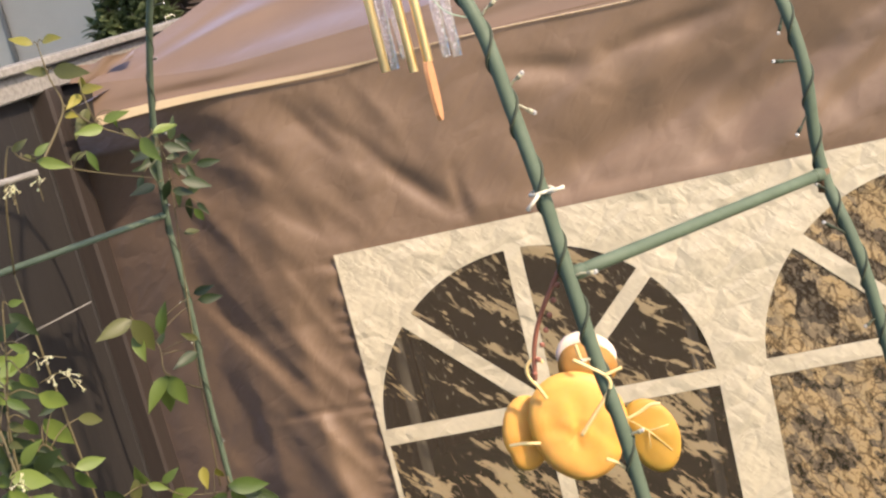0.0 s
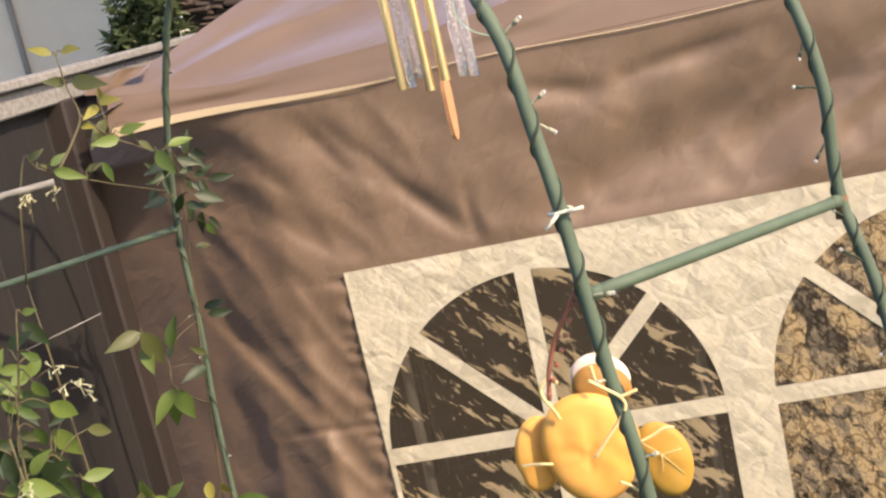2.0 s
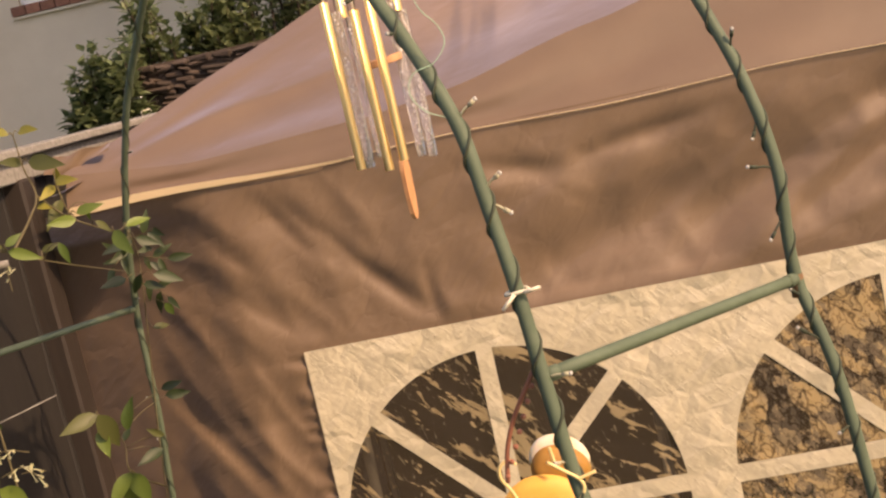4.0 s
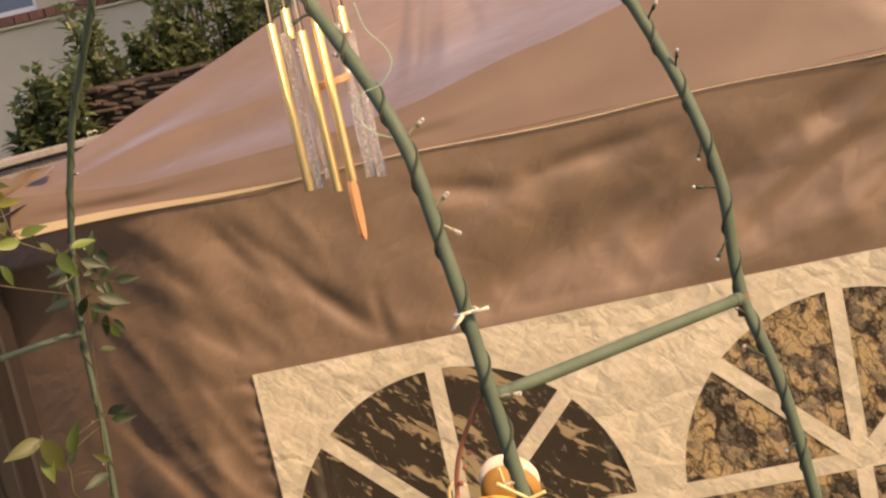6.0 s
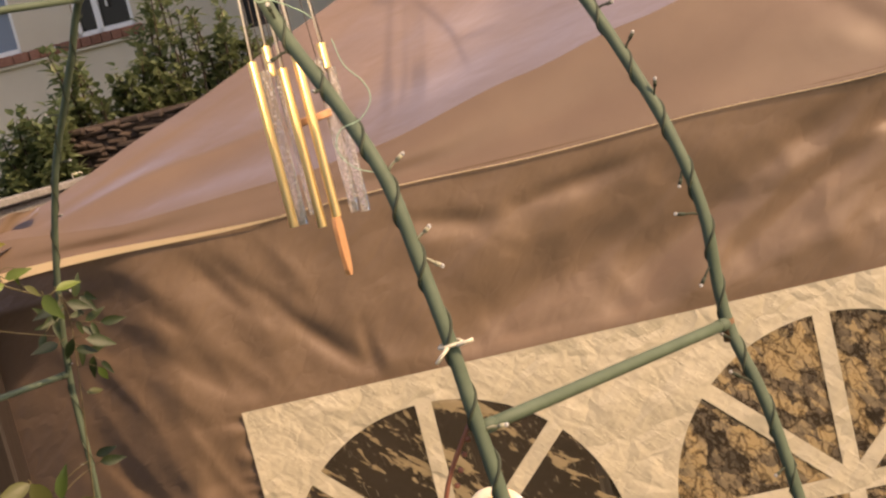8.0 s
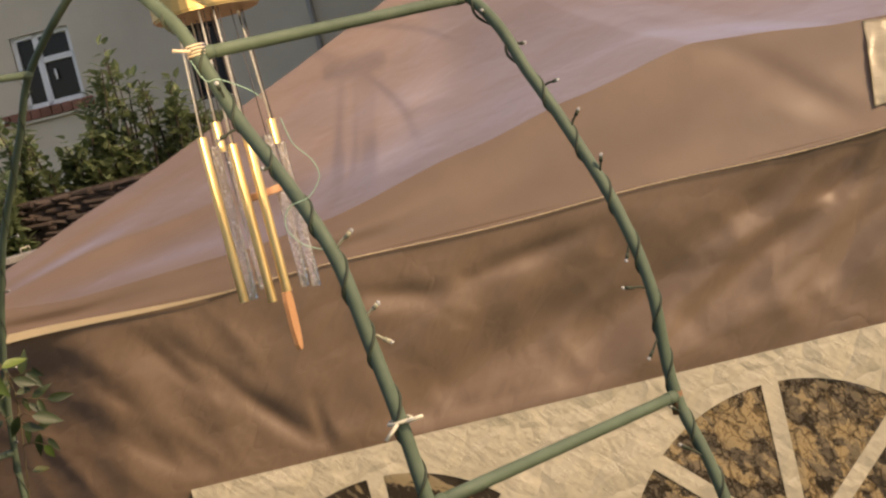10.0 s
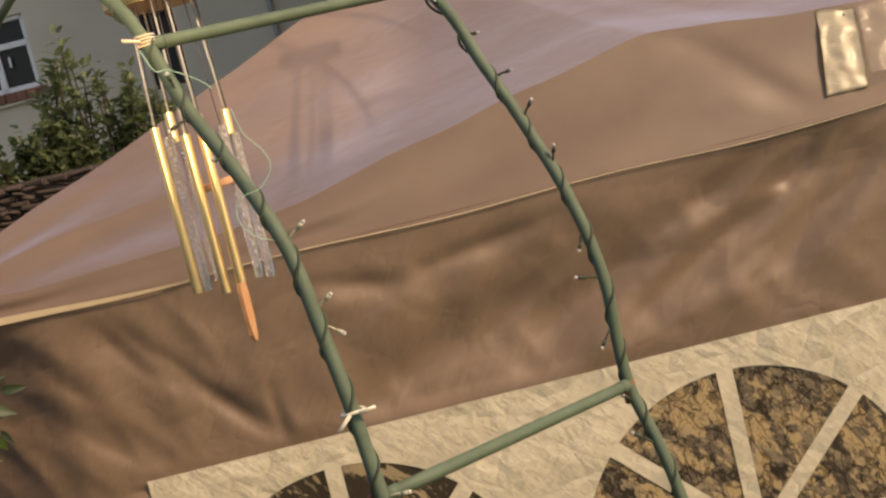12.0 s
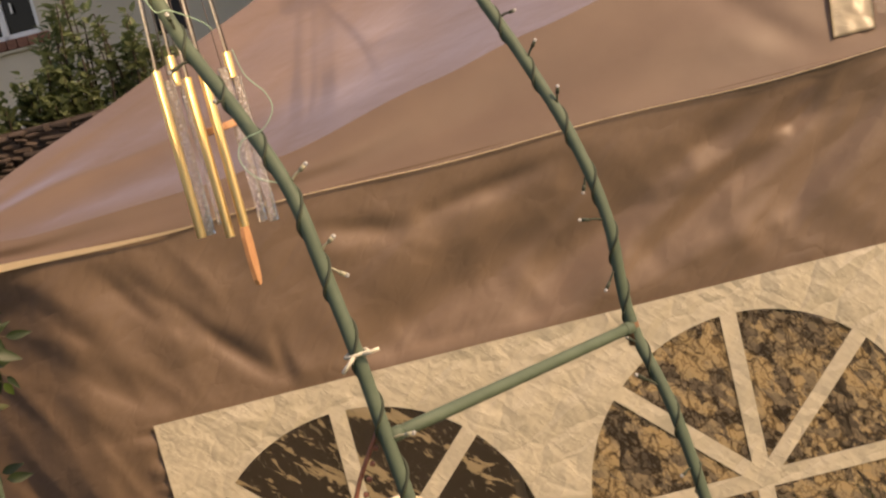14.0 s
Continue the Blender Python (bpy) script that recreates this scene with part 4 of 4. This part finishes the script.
# ---- wind chime ----
def wind_chime():
    c = Vector((0.034, 1.893, 0))
    t = thing("wind_chime", "gold tube wind chime with wooden clapper hanging from the arch", "wind chime")
    bm = bmesh.new()
    bmesh.ops.create_cone(bm, cap_ends=True, segments=40, radius1=0.078, radius2=0.078, depth=0.048, matrix=Matrix.Translation(c + Vector((0, 0, 2.481))))
    bmesh.ops.bevel(bm, geom=[e for e in bm.edges if abs(e.verts[0].co.z - e.verts[1].co.z) < 1e-5], offset=0.003, segments=2, affect="EDGES")
    top = part("top_disc", bm, BRONZE, t, "dark bronze top disc")
    top.data.polygons.foreach_set("use_smooth", [False] * len(top.data.polygons))
    ends = [(-0.018 - 0.034, -0.028, 2.286, 2.044, True), (0.006 - 0.034, 0.05, 2.307, 2.262, True), (0.021 - 0.034, -0.062, 2.266, 2.037, True), (0.044 - 0.034, -0.07, 2.288, 2.047, True), (0.086 - 0.034, 0.03, 2.292, 2.255, True)]
    clear = [(-0.004 - 0.034, -0.02, 2.27, 2.044), (0.015 - 0.034, 0.046, 2.262, 2.05), (0.074 - 0.034, 0.012, 2.27, 2.041), (0.091 - 0.034, 0.034, 2.255, 2.036)]
    for x, y, z1, z0, _ in ends:
        bm = bmesh.new()
        p = c + Vector((x, y, 0))
        for r in (0.0067, 0.0055):
            bmesh.ops.create_cone(bm, cap_ends=r < 0.006, segments=16, radius1=r, radius2=r, depth=z1 - z0, matrix=Matrix.Translation(p + Vector((0, 0, (z0 + z1) / 2))))
        chime = part("tube", bm, BRASS, t, "gold anodised tube")
        for q, mat in ((0.0, CORD), (0.0022, DARK_CORD)):
            bm = bmesh.new()
            tube(bm, [p + Vector((q, 0, z1 - 0.004)), c + Vector((x * 0.86 + q * 3, y * 0.86, 2.46))], 0.0017 if q == 0 else 0.0008, 5)
            part("cord", bm, mat, chime, "clear nylon cord" if q == 0 else "dark thread")
    for x, y, z1, z0 in clear:
        p = c + Vector((x, y, 0))
        bm = bmesh.new()
        bmesh.ops.create_cone(bm, cap_ends=True, segments=14, radius1=0.0074, radius2=0.0074, depth=z1 - z0, matrix=Matrix.Translation(p + Vector((0, 0, (z0 + z1) / 2))))
        rod = part("rod", bm, ACRYLIC, t, "clear bubbled acrylic rod")
        bm, rnd = bmesh.new(), random.Random(int(x * 1e4) + 70)
        for k in range(46):
            spot_at = p + Vector((rnd.gauss(0, 0.0018), rnd.gauss(0, 0.0018), z0 + (z1 - z0) * (k + rnd.random()) / 46))
            bmesh.ops.create_icosphere(bm, subdivisions=1, radius=rnd.uniform(0.0008, 0.0017), matrix=Matrix.Translation(spot_at))
        tagged(part("bubbles", bm, BUBBLE, rod, "white air bubbles"), kind="stuff")
        bm = bmesh.new()
        tube(bm, [p + Vector((0, 0, z1 - 0.002)), c + Vector((x * 0.86, y * 0.86, 2.46))], 0.0008, 5)
        part("cord", bm, DARK_CORD, rod)
    bm = bmesh.new()
    bmesh.ops.create_cone(bm, cap_ends=True, segments=28, radius1=0.03, radius2=0.03, depth=0.011, matrix=pose(c.x + 0.012, c.y, 2.188, 0, -6, 0))
    bmesh.ops.bevel(bm, geom=bm.edges[:], offset=0.0015, segments=1, affect="EDGES")
    part("clapper", bm, CHIME_WOOD, t, "round orange wooden clapper", False)
    bm = bmesh.new()
    tube(bm, [c + Vector((0.005, 0, 2.46)), c + Vector((0.012, 0, 2.19)), c + Vector((0.008, 0, 2.045))], 0.0012, 5)
    part("pull_cord", bm, DARK_CORD, t, "dark pull cord")
    bm = bmesh.new()
    sail = [(0.0, 0.004), (0.006, 0.0105), (0.02, 0.0135), (0.06, 0.0125), (0.084, 0.009), (0.093, 0.003)]
    f = [Vector((w, 0, -s)) for s, w in sail] + [Vector((-w, 0, -s)) for s, w in sail[::-1]]
    vs = [[bm.verts.new(p + Vector((0, y, 0))) for p in f] for y in (-0.003, 0.003)]
    bm.faces.new(vs[0])
    bm.faces.new(vs[1][::-1])
    for i in range(len(f)):
        j = (i + 1) % len(f)
        bm.faces.new((vs[0][j], vs[0][i], vs[1][i], vs[1][j]))
    s = part("sail", bm, CHIME_WOOD, t, "orange wooden wind sail", False)
    s.matrix_basis = pose(c.x + 0.010, c.y, 2.046, 0, 1.5, 66)
    bm = bmesh.new()
    tube(bm, [c + Vector((0, 0, 2.5)), on_arch(0.38, 0.68, 2.588)], 0.0014, 5)
    part("hanger", bm, DARK_CORD, t, "dark hanging cord")


wind_chime()


# ---- yellow shells on the near leg ----
def shell(name, at, wide, tall, lean, y, thick, mat, t, label, pinch=None, tilt=0.0, notch=None):
    """A flat, cushioned, slightly uneven shell. at: its middle (x, z); y: its depth; lean, notch: degrees; pinch: where its face is drawn in."""
    rim = []
    for k in range(72):
        a = k / 72 * math.tau
        r = 1 + 0.025 * math.sin(2 * a + wide * 90) + 0.02 * math.sin(3 * a + 1)
        if notch is not None:
            gap = (math.degrees(a) - notch + 180) % 360 - 180
            r -= 0.09 * math.exp(-((gap / 11) ** 2))
        x, z = r * wide / 2 * math.cos(a), r * tall / 2 * math.sin(a)
        c, q = math.cos(radians(lean)), math.sin(radians(lean))
        rim.append(Vector((at[0] + c * x - q * z, 0, at[1] + q * x + c * z)))
    c = sum(rim, Vector()) / len(rim)
    n, rows = len(rim), 9
    bm = bmesh.new()

    def face(side):
        rings = []
        for k in range(1, rows + 1):
            r = k / rows
            bulge = thick * math.sqrt(max(0.0, 1 - r ** 2.6))
            ring = []
            for p in rim:
                q = c.lerp(p, r)
                h = bulge * (1 + 0.25 * noise.noise(q * 60))
                if pinch:
                    a, b = q.x - pinch[0], q.z - pinch[1]
                    d = math.hypot(a, b)
                    h -= thick * (0.4 * math.exp(-(d / 0.006) ** 2) + 0.07 * math.exp(-(d / 0.022) ** 2) * math.cos(5 * math.atan2(b, a) + 1))
                ring.append(bm.verts.new((q.x, y - side * max(0.0004, h) + tilt * (q.x - c.x), q.z)))
            rings.append(ring)
        top = thick if not pinch or math.hypot(c.x - pinch[0], c.z - pinch[1]) > 0.02 else thick * 0.6
        mid = bm.verts.new((c.x, y - side * top, c.z))
        for i in range(n):
            j = (i + 1) % n
            bm.faces.new((mid, rings[0][i], rings[0][j]))
            for a, b in zip(rings, rings[1:]):
                bm.faces.new((a[i], b[i], b[j], a[j]))
        return rings[-1]

    f, b = face(1), face(-1)
    for i in range(n):
        j = (i + 1) % n
        bm.faces.new((f[i], b[i], b[j], f[j]))
    bmesh.ops.recalc_face_normals(bm, faces=bm.faces[:])
    return part(name, bm, mat, t, label)


def ornament():
    t = thing("hanging_ornament", "golden yellow shells tied with cord to the arch leg", "ornament")
    shell("shell", (0.0855, 1.7255), 0.093, 0.118, 8, 1.172, 0.0095, SHELL, t, "large golden yellow shell with a puckered middle", (0.0801, 1.718), 0, -38)
    shell("shell", (0.036, 1.724), 0.052, 0.076, -8, 1.19, 0.007, SHELL, t, "small notched yellow shell", None, 0.12, 215)
    shell("shell", (0.1555, 1.690), 0.053, 0.080, 12, 1.189, 0.007, SHELL_OCHRE, t, "veined ochre yellow shell, darkened as if shaded", None, -0.1)
    # shaded inside and lit rim, each its own coloured shell
    shell("shell", (0.109, 1.773), 0.061, 0.046, -28, 1.2, 0.012, SHELL_SHADED, t, "shaded ochre brown shell")
    shell("shell", (0.1115, 1.778), 0.062, 0.047, -30, 1.217, 0.006, SHELL_PALE, t, "pale shell at the back, drawn as a lit rim")
    loops = [[(2.99, -20.54), (2.72, -19.97), (2.38, -19.39), (2.47, -18.9), (2.92, -18.7), (3.21, -18.96)], [(4.87, -18.52), (4.95, -19.16), (5.06, -19.46)], [(4.6, -19.14), (5.26, -19.62), (5.86, -20.07), (6.05, -20.5), (5.69, -21.04), (4.97, -21.73), (4.19, -22.46)], [(6.73, -19.91), (5.85, -20.11)], [(6.45, -22.16), (7.07, -21.98), (7.66, -21.75), (8.12, -21.79)], [(5.09, -23.67), (5.72, -24.03), (6.13, -24.6), (6.64, -24.71)], [(0.74, -22.17), (1.34, -22.21), (2.21, -22.38)]]
    for k, p in enumerate(loops):
        bm = bmesh.new()
        tube(bm, spline([spot(az, el, 1.079 if k in (2, 3, 5) else 1.162) for az, el in p], 8), 0.0017, 6)
        part("cord", bm, YELLOW_CORD, t, "yellow cord")
    bm = bmesh.new()
    tube(bm, spline([(0.052, 1.12, 1.80), (0.058, 1.12, 1.83), (0.07, 1.115, 1.86), (0.094, 1.104, 1.9)], 8), 0.0024, 6)
    for k in range(7):
        bmesh.ops.create_icosphere(bm, subdivisions=1, radius=0.003, matrix=Matrix.Translation((0.053 + 0.0062 * k, 1.119 - 0.0022 * k, 1.806 + 0.0135 * k)))
    part("hanger", bm, HANGER, t, "red brown twisted hanger")
    bm = bmesh.new()
    tube(bm, [(0.134, 1.180, 1.716), (0.152, 1.1795, 1.699), (0.171, 1.182, 1.672)], 0.0006, 5)
    tube(bm, [(0.152, 1.1795, 1.699), (0.150, 1.180, 1.681)], 0.0005, 5)
    tube(bm, [(0.152, 1.1795, 1.699), (0.172, 1.181, 1.700)], 0.0005, 5)
    part("vein", bm, YELLOW_CORD, t)


ornament()


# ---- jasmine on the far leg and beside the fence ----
LEAVES = {"y": LEAF_YELLOW, "g": LEAF, "o": LEAF_OLIVE, "d": LEAF_SHADED}


class Vine:
    """A climber: stems first, then groups of leaves, each on a stalk from the nearest stem."""

    def __init__(self, label, seed):
        self.t = thing("jasmine_vine", label, "climbing plant")
        self.rnd, self.lines, self.made = random.Random(seed), [], {}

    def stem(self, points, thick=0.0017):
        """points: bearing, height angle and distance."""
        line = spline([spot(*p) for p in points], 10)
        self.lines.append(line)
        part("stem", tube(bmesh.new(), line, thick, 6, thick * 0.55), STEM, self.t)

    def climb(self, x, y, z):
        """The woody foot of the plant, from the soil to a place."""
        line = spline([(x - 0.05, y + 0.03, 0.0), (x + 0.02, y, z * 0.5), (x, y, z)], 8)
        self.lines.append(line)
        part("stem", tube(bmesh.new(), line, 0.003, 7, 0.0016), STEM, self.t)

    def leaf(self, p, q, kind, wide=1.0):
        rnd = self.rnd
        m = aim(p, q - p, Vector((rnd.uniform(-0.3, 0.4), -0.9, rnd.uniform(0.1, 0.6))))
        size = (q - p).length
        m = m @ Matrix.Diagonal((size, size * wide * rnd.uniform(0.85, 1.1), size, 1))
        if kind not in self.made:
            self.made[kind] = part("leaf", self.blade(), LEAVES[kind], self.t)
            self.made[kind].matrix_basis = m
        else:
            share("leaf", self.made[kind], m, self.t)

    @staticmethod
    def blade():
        bm = bmesh.new()
        blade(bm, Matrix(), 1.0, 0.36, 0.16, 7)
        return bm

    def leaves(self, d, kinds, places, wide=1.0):
        """places: bearing and height angle of each leaf's foot and tip; kinds: one letter a leaf."""
        rnd = self.rnd
        for kind, (a, e, b, f) in zip(kinds, places):
            off = rnd.uniform(-0.03, 0.03)
            p, q = spot(a, e, d + off), spot(b, f, d + off + rnd.uniform(-0.035, 0.02))
            near = min((v for l in self.lines for v in l), key=lambda v: (v - p).length)
            if 0.004 < (near - p).length < 0.16:
                bend = near.lerp(p, 0.5) + Vector((0, 0, 0.006))
                part("stalk", tube(bmesh.new(), spline([near, bend, p], 4), 0.0011, 5, 0.0007), STEM, self.t)
            self.leaf(p, q, kind, wide)

    def spray(self, a, b, count, kind, size):
        """A leafy side shoot, its leaves in two rows."""
        self.stem([a, b], 0.0016)
        line, rnd = self.lines[-1], self.rnd
        fwd = (line[-1] - line[0]).normalized()
        for k in range(count):
            base = line[min(len(line) - 1, int((k + 1) / count * (len(line) - 1)))]
            side = fwd.cross(Vector((0, 1, 0))).normalized() * (1 if k % 2 else -1) * (0.2 if k == count - 1 else 1)
            w = fwd * rnd.uniform(0.4, 0.9) + side * rnd.uniform(0.5, 1.0) + Vector((0, rnd.uniform(-0.5, 0.3), rnd.uniform(-0.55, 0.05)))
            self.leaf(base, base + w.normalized() * size * rnd.uniform(0.7, 1.15), kind, 0.9)


def flowers(t, heads):
    """Loose heads of buds and small star flowers: foot, direction, length."""
    rnd = random.Random(8)
    for (az, el, d), along, length in heads:
        p = spot(az, el, d)
        q = p + Vector(along).normalized() * length
        bm = bmesh.new()
        line = spline([p, p.lerp(q, 0.5) + Vector((0, 0, 0.008)), q], 6)
        tube(bm, line, 0.0007, 5)
        head = part("flower_stalk", bm, STEM, t)
        for k in range(5):
            b = line[4 + k] if 4 + k < len(line) else q
            w = Vector((rnd.uniform(-0.4, 1), rnd.uniform(-0.5, 0.2), rnd.uniform(-0.7, 0.7))).normalized()
            e = b + w * rnd.uniform(0.006, 0.013)
            bm = bmesh.new()
            tube(bm, [b, e], 0.00035, 5, 0.0007)
            for j in range(5):
                an = j / 5 * math.tau
                blade(bm, aim(e, w + 0.9 * (Vector((0, 0, 1)) * math.sin(an) + Vector((1, 0, 0)) * math.cos(an))), 0.0034, 0.0017, 0.1, 3)
            part("flower", bm, PETAL, head, "cream jasmine flower")


far_vine = Vine("green jasmine vine climbing the far arch leg", 3)
top = spot(-12.3, -20.0, 2.58)
far_vine.climb(top.x, top.y, top.z)
far_vine.stem([(-12.73, -20.3, 2.57), (-12.2, -15.5, 2.56), (-11.7, -12.0, 2.57), (-11.3, -9.4, 2.56), (-10.9, -6.5, 2.57), (-11.0, -5.0, 2.56)])
far_vine.stem([(-12.2, -16.1, 2.5), (-13.54, -15.06, 2.3), (-13.53, -13.73, 2.3), (-14.34, -12.22, 2.3)], 0.0016)
far_vine.stem([(-17.15, -19.39, 2.2), (-15.69, -19.26, 2.2), (-14.39, -20.17, 2.2), (-12.49, -20.63, 2.2)], 0.0016)
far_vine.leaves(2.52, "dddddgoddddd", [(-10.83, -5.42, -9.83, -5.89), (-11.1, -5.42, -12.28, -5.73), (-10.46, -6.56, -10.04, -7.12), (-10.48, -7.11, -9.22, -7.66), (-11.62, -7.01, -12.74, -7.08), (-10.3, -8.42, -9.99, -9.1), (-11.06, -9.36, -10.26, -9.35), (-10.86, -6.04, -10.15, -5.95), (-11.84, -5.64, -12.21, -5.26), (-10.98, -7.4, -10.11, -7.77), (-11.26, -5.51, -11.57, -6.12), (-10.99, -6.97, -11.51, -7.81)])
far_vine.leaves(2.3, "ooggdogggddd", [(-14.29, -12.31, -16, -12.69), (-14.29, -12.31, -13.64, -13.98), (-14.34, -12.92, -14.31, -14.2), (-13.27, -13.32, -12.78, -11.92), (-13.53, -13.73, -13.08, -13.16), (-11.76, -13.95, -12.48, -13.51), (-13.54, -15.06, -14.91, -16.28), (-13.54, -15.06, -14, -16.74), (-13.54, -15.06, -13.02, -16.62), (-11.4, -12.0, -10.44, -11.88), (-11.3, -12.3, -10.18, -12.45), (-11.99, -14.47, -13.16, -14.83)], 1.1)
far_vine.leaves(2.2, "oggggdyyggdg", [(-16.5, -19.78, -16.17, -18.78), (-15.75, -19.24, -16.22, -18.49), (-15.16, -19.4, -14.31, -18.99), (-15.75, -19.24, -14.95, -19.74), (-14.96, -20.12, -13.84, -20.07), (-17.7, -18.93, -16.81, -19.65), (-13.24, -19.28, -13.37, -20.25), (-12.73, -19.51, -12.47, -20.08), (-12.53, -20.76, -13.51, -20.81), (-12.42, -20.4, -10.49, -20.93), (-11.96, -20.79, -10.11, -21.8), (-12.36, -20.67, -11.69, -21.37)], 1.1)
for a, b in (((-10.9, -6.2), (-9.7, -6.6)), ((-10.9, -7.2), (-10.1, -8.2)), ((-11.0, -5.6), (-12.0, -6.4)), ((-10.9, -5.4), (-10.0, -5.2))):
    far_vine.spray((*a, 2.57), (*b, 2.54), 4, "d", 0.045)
near_vine = Vine("bright green jasmine vine in bud beside the fence", 5)
for bearing, height, away in ((-21.0, -15.0, 1.5), (-18.4, -9.0, 1.9)):
    top = spot(bearing, height, away)
    near_vine.climb(top.x, top.y, top.z)
near_vine.stem([(-18.4, -9.0, 1.9), (-17.8, -6.0, 1.86), (-17.06, -3.83, 1.86), (-16.69, -4.33, 1.86), (-15.92, -4.81, 1.86), (-13.83, -5.8, 1.9), (-11.64, -6.67, 2.2)], 0.0017)
near_vine.stem([(-15.92, -4.81, 1.86), (-14.9, -3.6, 1.9), (-14.35, -2.66, 1.95), (-14.56, -1.4, 1.96), (-14.62, -0.05, 1.96)], 0.002)
near_vine.stem([(-14.35, -2.66, 1.95), (-13.26, -3.9, 1.96), (-11.66, -4.87, 1.96), (-11.1, -4.8, 1.96)], 0.0019)
near_vine.stem([(-13.45, -2.2, 1.95), (-13.38, -3.05, 1.95), (-13.24, -3.83, 1.95)], 0.0015)
near_vine.leaves(1.95, "yyooyyyyogggggo", [(-14.78, 0.05, -15.7, 0.61), (-14.38, 0.09, -13.68, 0.15), (-14.57, -1.19, -15.4, -0.94), (-14.31, -1.19, -12.98, -1.6), (-13.52, -2.44, -14.21, -2.83), (-13.45, -2.28, -12.66, -2.31), (-13.28, -1.7, -13.32, -2.52), (-14.42, -3.11, -13.93, -3.24), (-13.35, -3.06, -14.33, -4.16), (-13.03, -4.02, -14.22, -3.98), (-12.96, -3.77, -11.83, -3.59), (-12.45, -3.42, -12.53, -4.25), (-11.1, -4.81, -9.94, -4.6), (-11.66, -4.87, -11.17, -6.03), (-12.3, -4.29, -11.66, -4.89)])
near_vine.leaves(1.85, "oogggo", [(-16.92, -4, -16.2, -3.65), (-16.55, -4.3, -16.04, -4.54), (-16.1, -4.43, -15.36, -4.02), (-16.07, -4.64, -14.81, -5.28), (-14, -4.79, -13.7, -5.84), (-14.73, -5.01, -13.96, -4.8)])
near_vine.stem([(-21.0, -18.5, 1.45), (-20.6, -15.0, 1.45), (-19.9, -12.6, 1.44), (-19.3, -10.2, 1.44)])
near_vine.stem([(-20.9, -18.0, 1.6), (-19.6, -16.2, 1.6), (-18.9, -17.2, 1.6), (-18.5, -17.6, 1.6)], 0.0016)
near_vine.leaves(1.42, "gggggogogggg", [(-19.04, -10.11, -18.42, -10.14), (-18.89, -12.22, -19.55, -11.73), (-18.83, -12.21, -19.93, -12.91), (-19.43, -13.01, -18.98, -13.98), (-19.04, -14.1, -17.88, -15.04), (-20.56, -14.88, -19.93, -15.47), (-19.9, -14.91, -19.55, -15.88), (-20.82, -15.68, -20.37, -16), (-21.27, -17.02, -19.5, -17.82), (-21.43, -17.5, -20.71, -18.39), (-20.61, -18.28, -19.3, -18.89), (-20.38, -13.92, -19.54, -14.62)], 1.1)
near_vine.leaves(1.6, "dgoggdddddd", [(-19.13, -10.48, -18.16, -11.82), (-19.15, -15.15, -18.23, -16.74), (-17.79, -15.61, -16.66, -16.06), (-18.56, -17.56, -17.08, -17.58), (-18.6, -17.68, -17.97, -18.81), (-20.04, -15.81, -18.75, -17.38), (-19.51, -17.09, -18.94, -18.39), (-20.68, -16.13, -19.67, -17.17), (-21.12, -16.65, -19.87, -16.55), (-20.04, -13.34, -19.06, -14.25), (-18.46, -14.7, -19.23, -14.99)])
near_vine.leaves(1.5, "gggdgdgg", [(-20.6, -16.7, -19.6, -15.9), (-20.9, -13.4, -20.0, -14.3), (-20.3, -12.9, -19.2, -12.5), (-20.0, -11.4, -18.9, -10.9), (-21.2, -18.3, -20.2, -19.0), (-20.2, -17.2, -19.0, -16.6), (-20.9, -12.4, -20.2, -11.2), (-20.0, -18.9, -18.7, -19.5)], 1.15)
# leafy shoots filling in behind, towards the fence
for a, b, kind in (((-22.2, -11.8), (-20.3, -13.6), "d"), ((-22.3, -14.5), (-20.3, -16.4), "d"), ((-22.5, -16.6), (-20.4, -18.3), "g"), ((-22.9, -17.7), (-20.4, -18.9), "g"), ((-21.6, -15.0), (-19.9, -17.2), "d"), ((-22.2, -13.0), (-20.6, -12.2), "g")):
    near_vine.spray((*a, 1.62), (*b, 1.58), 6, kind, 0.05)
flowers(near_vine.t, [((-19.26, -12.92, 1.45), (1, -0.1, 0.05), 0.05), ((-18.83, -13.68, 1.45), (1, -0.1, -0.05), 0.05), ((-17.98, -13.76, 1.45), (1, -0.1, -0.8), 0.032), ((-17.25, -5.26, 1.72), (-0.1, -0.2, -1), 0.04), ((-17.5, -5.2, 1.72), (0.1, -0.2, -1), 0.03), ((-16.31, -5.3, 1.72), (0.05, -0.2, -1), 0.032), ((-21.3, -17.6, 1.36), (1, -0.3, 0.0), 0.02)])


def plant_stake():
    t = thing("plant_stake", "pale cut bamboo stake beside the fence", "stake")
    bm = bmesh.new()
    tube(bm, [spot(-21.0, -5.4, 1.75), spot(-18.2, -5.15, 1.75), spot(-16.16, -5.13, 1.75)], 0.0045, 8)
    part("cane", bm, CAP_WOOD, t)
    bm = bmesh.new()
    tube(bm, [spot(-19.18, -11.67, 2.4), spot(-15.69, -11.04, 2.4)], 0.0013, 6)
    part("wire", bm, CAP_WOOD, t, "pale wire")


plant_stake()
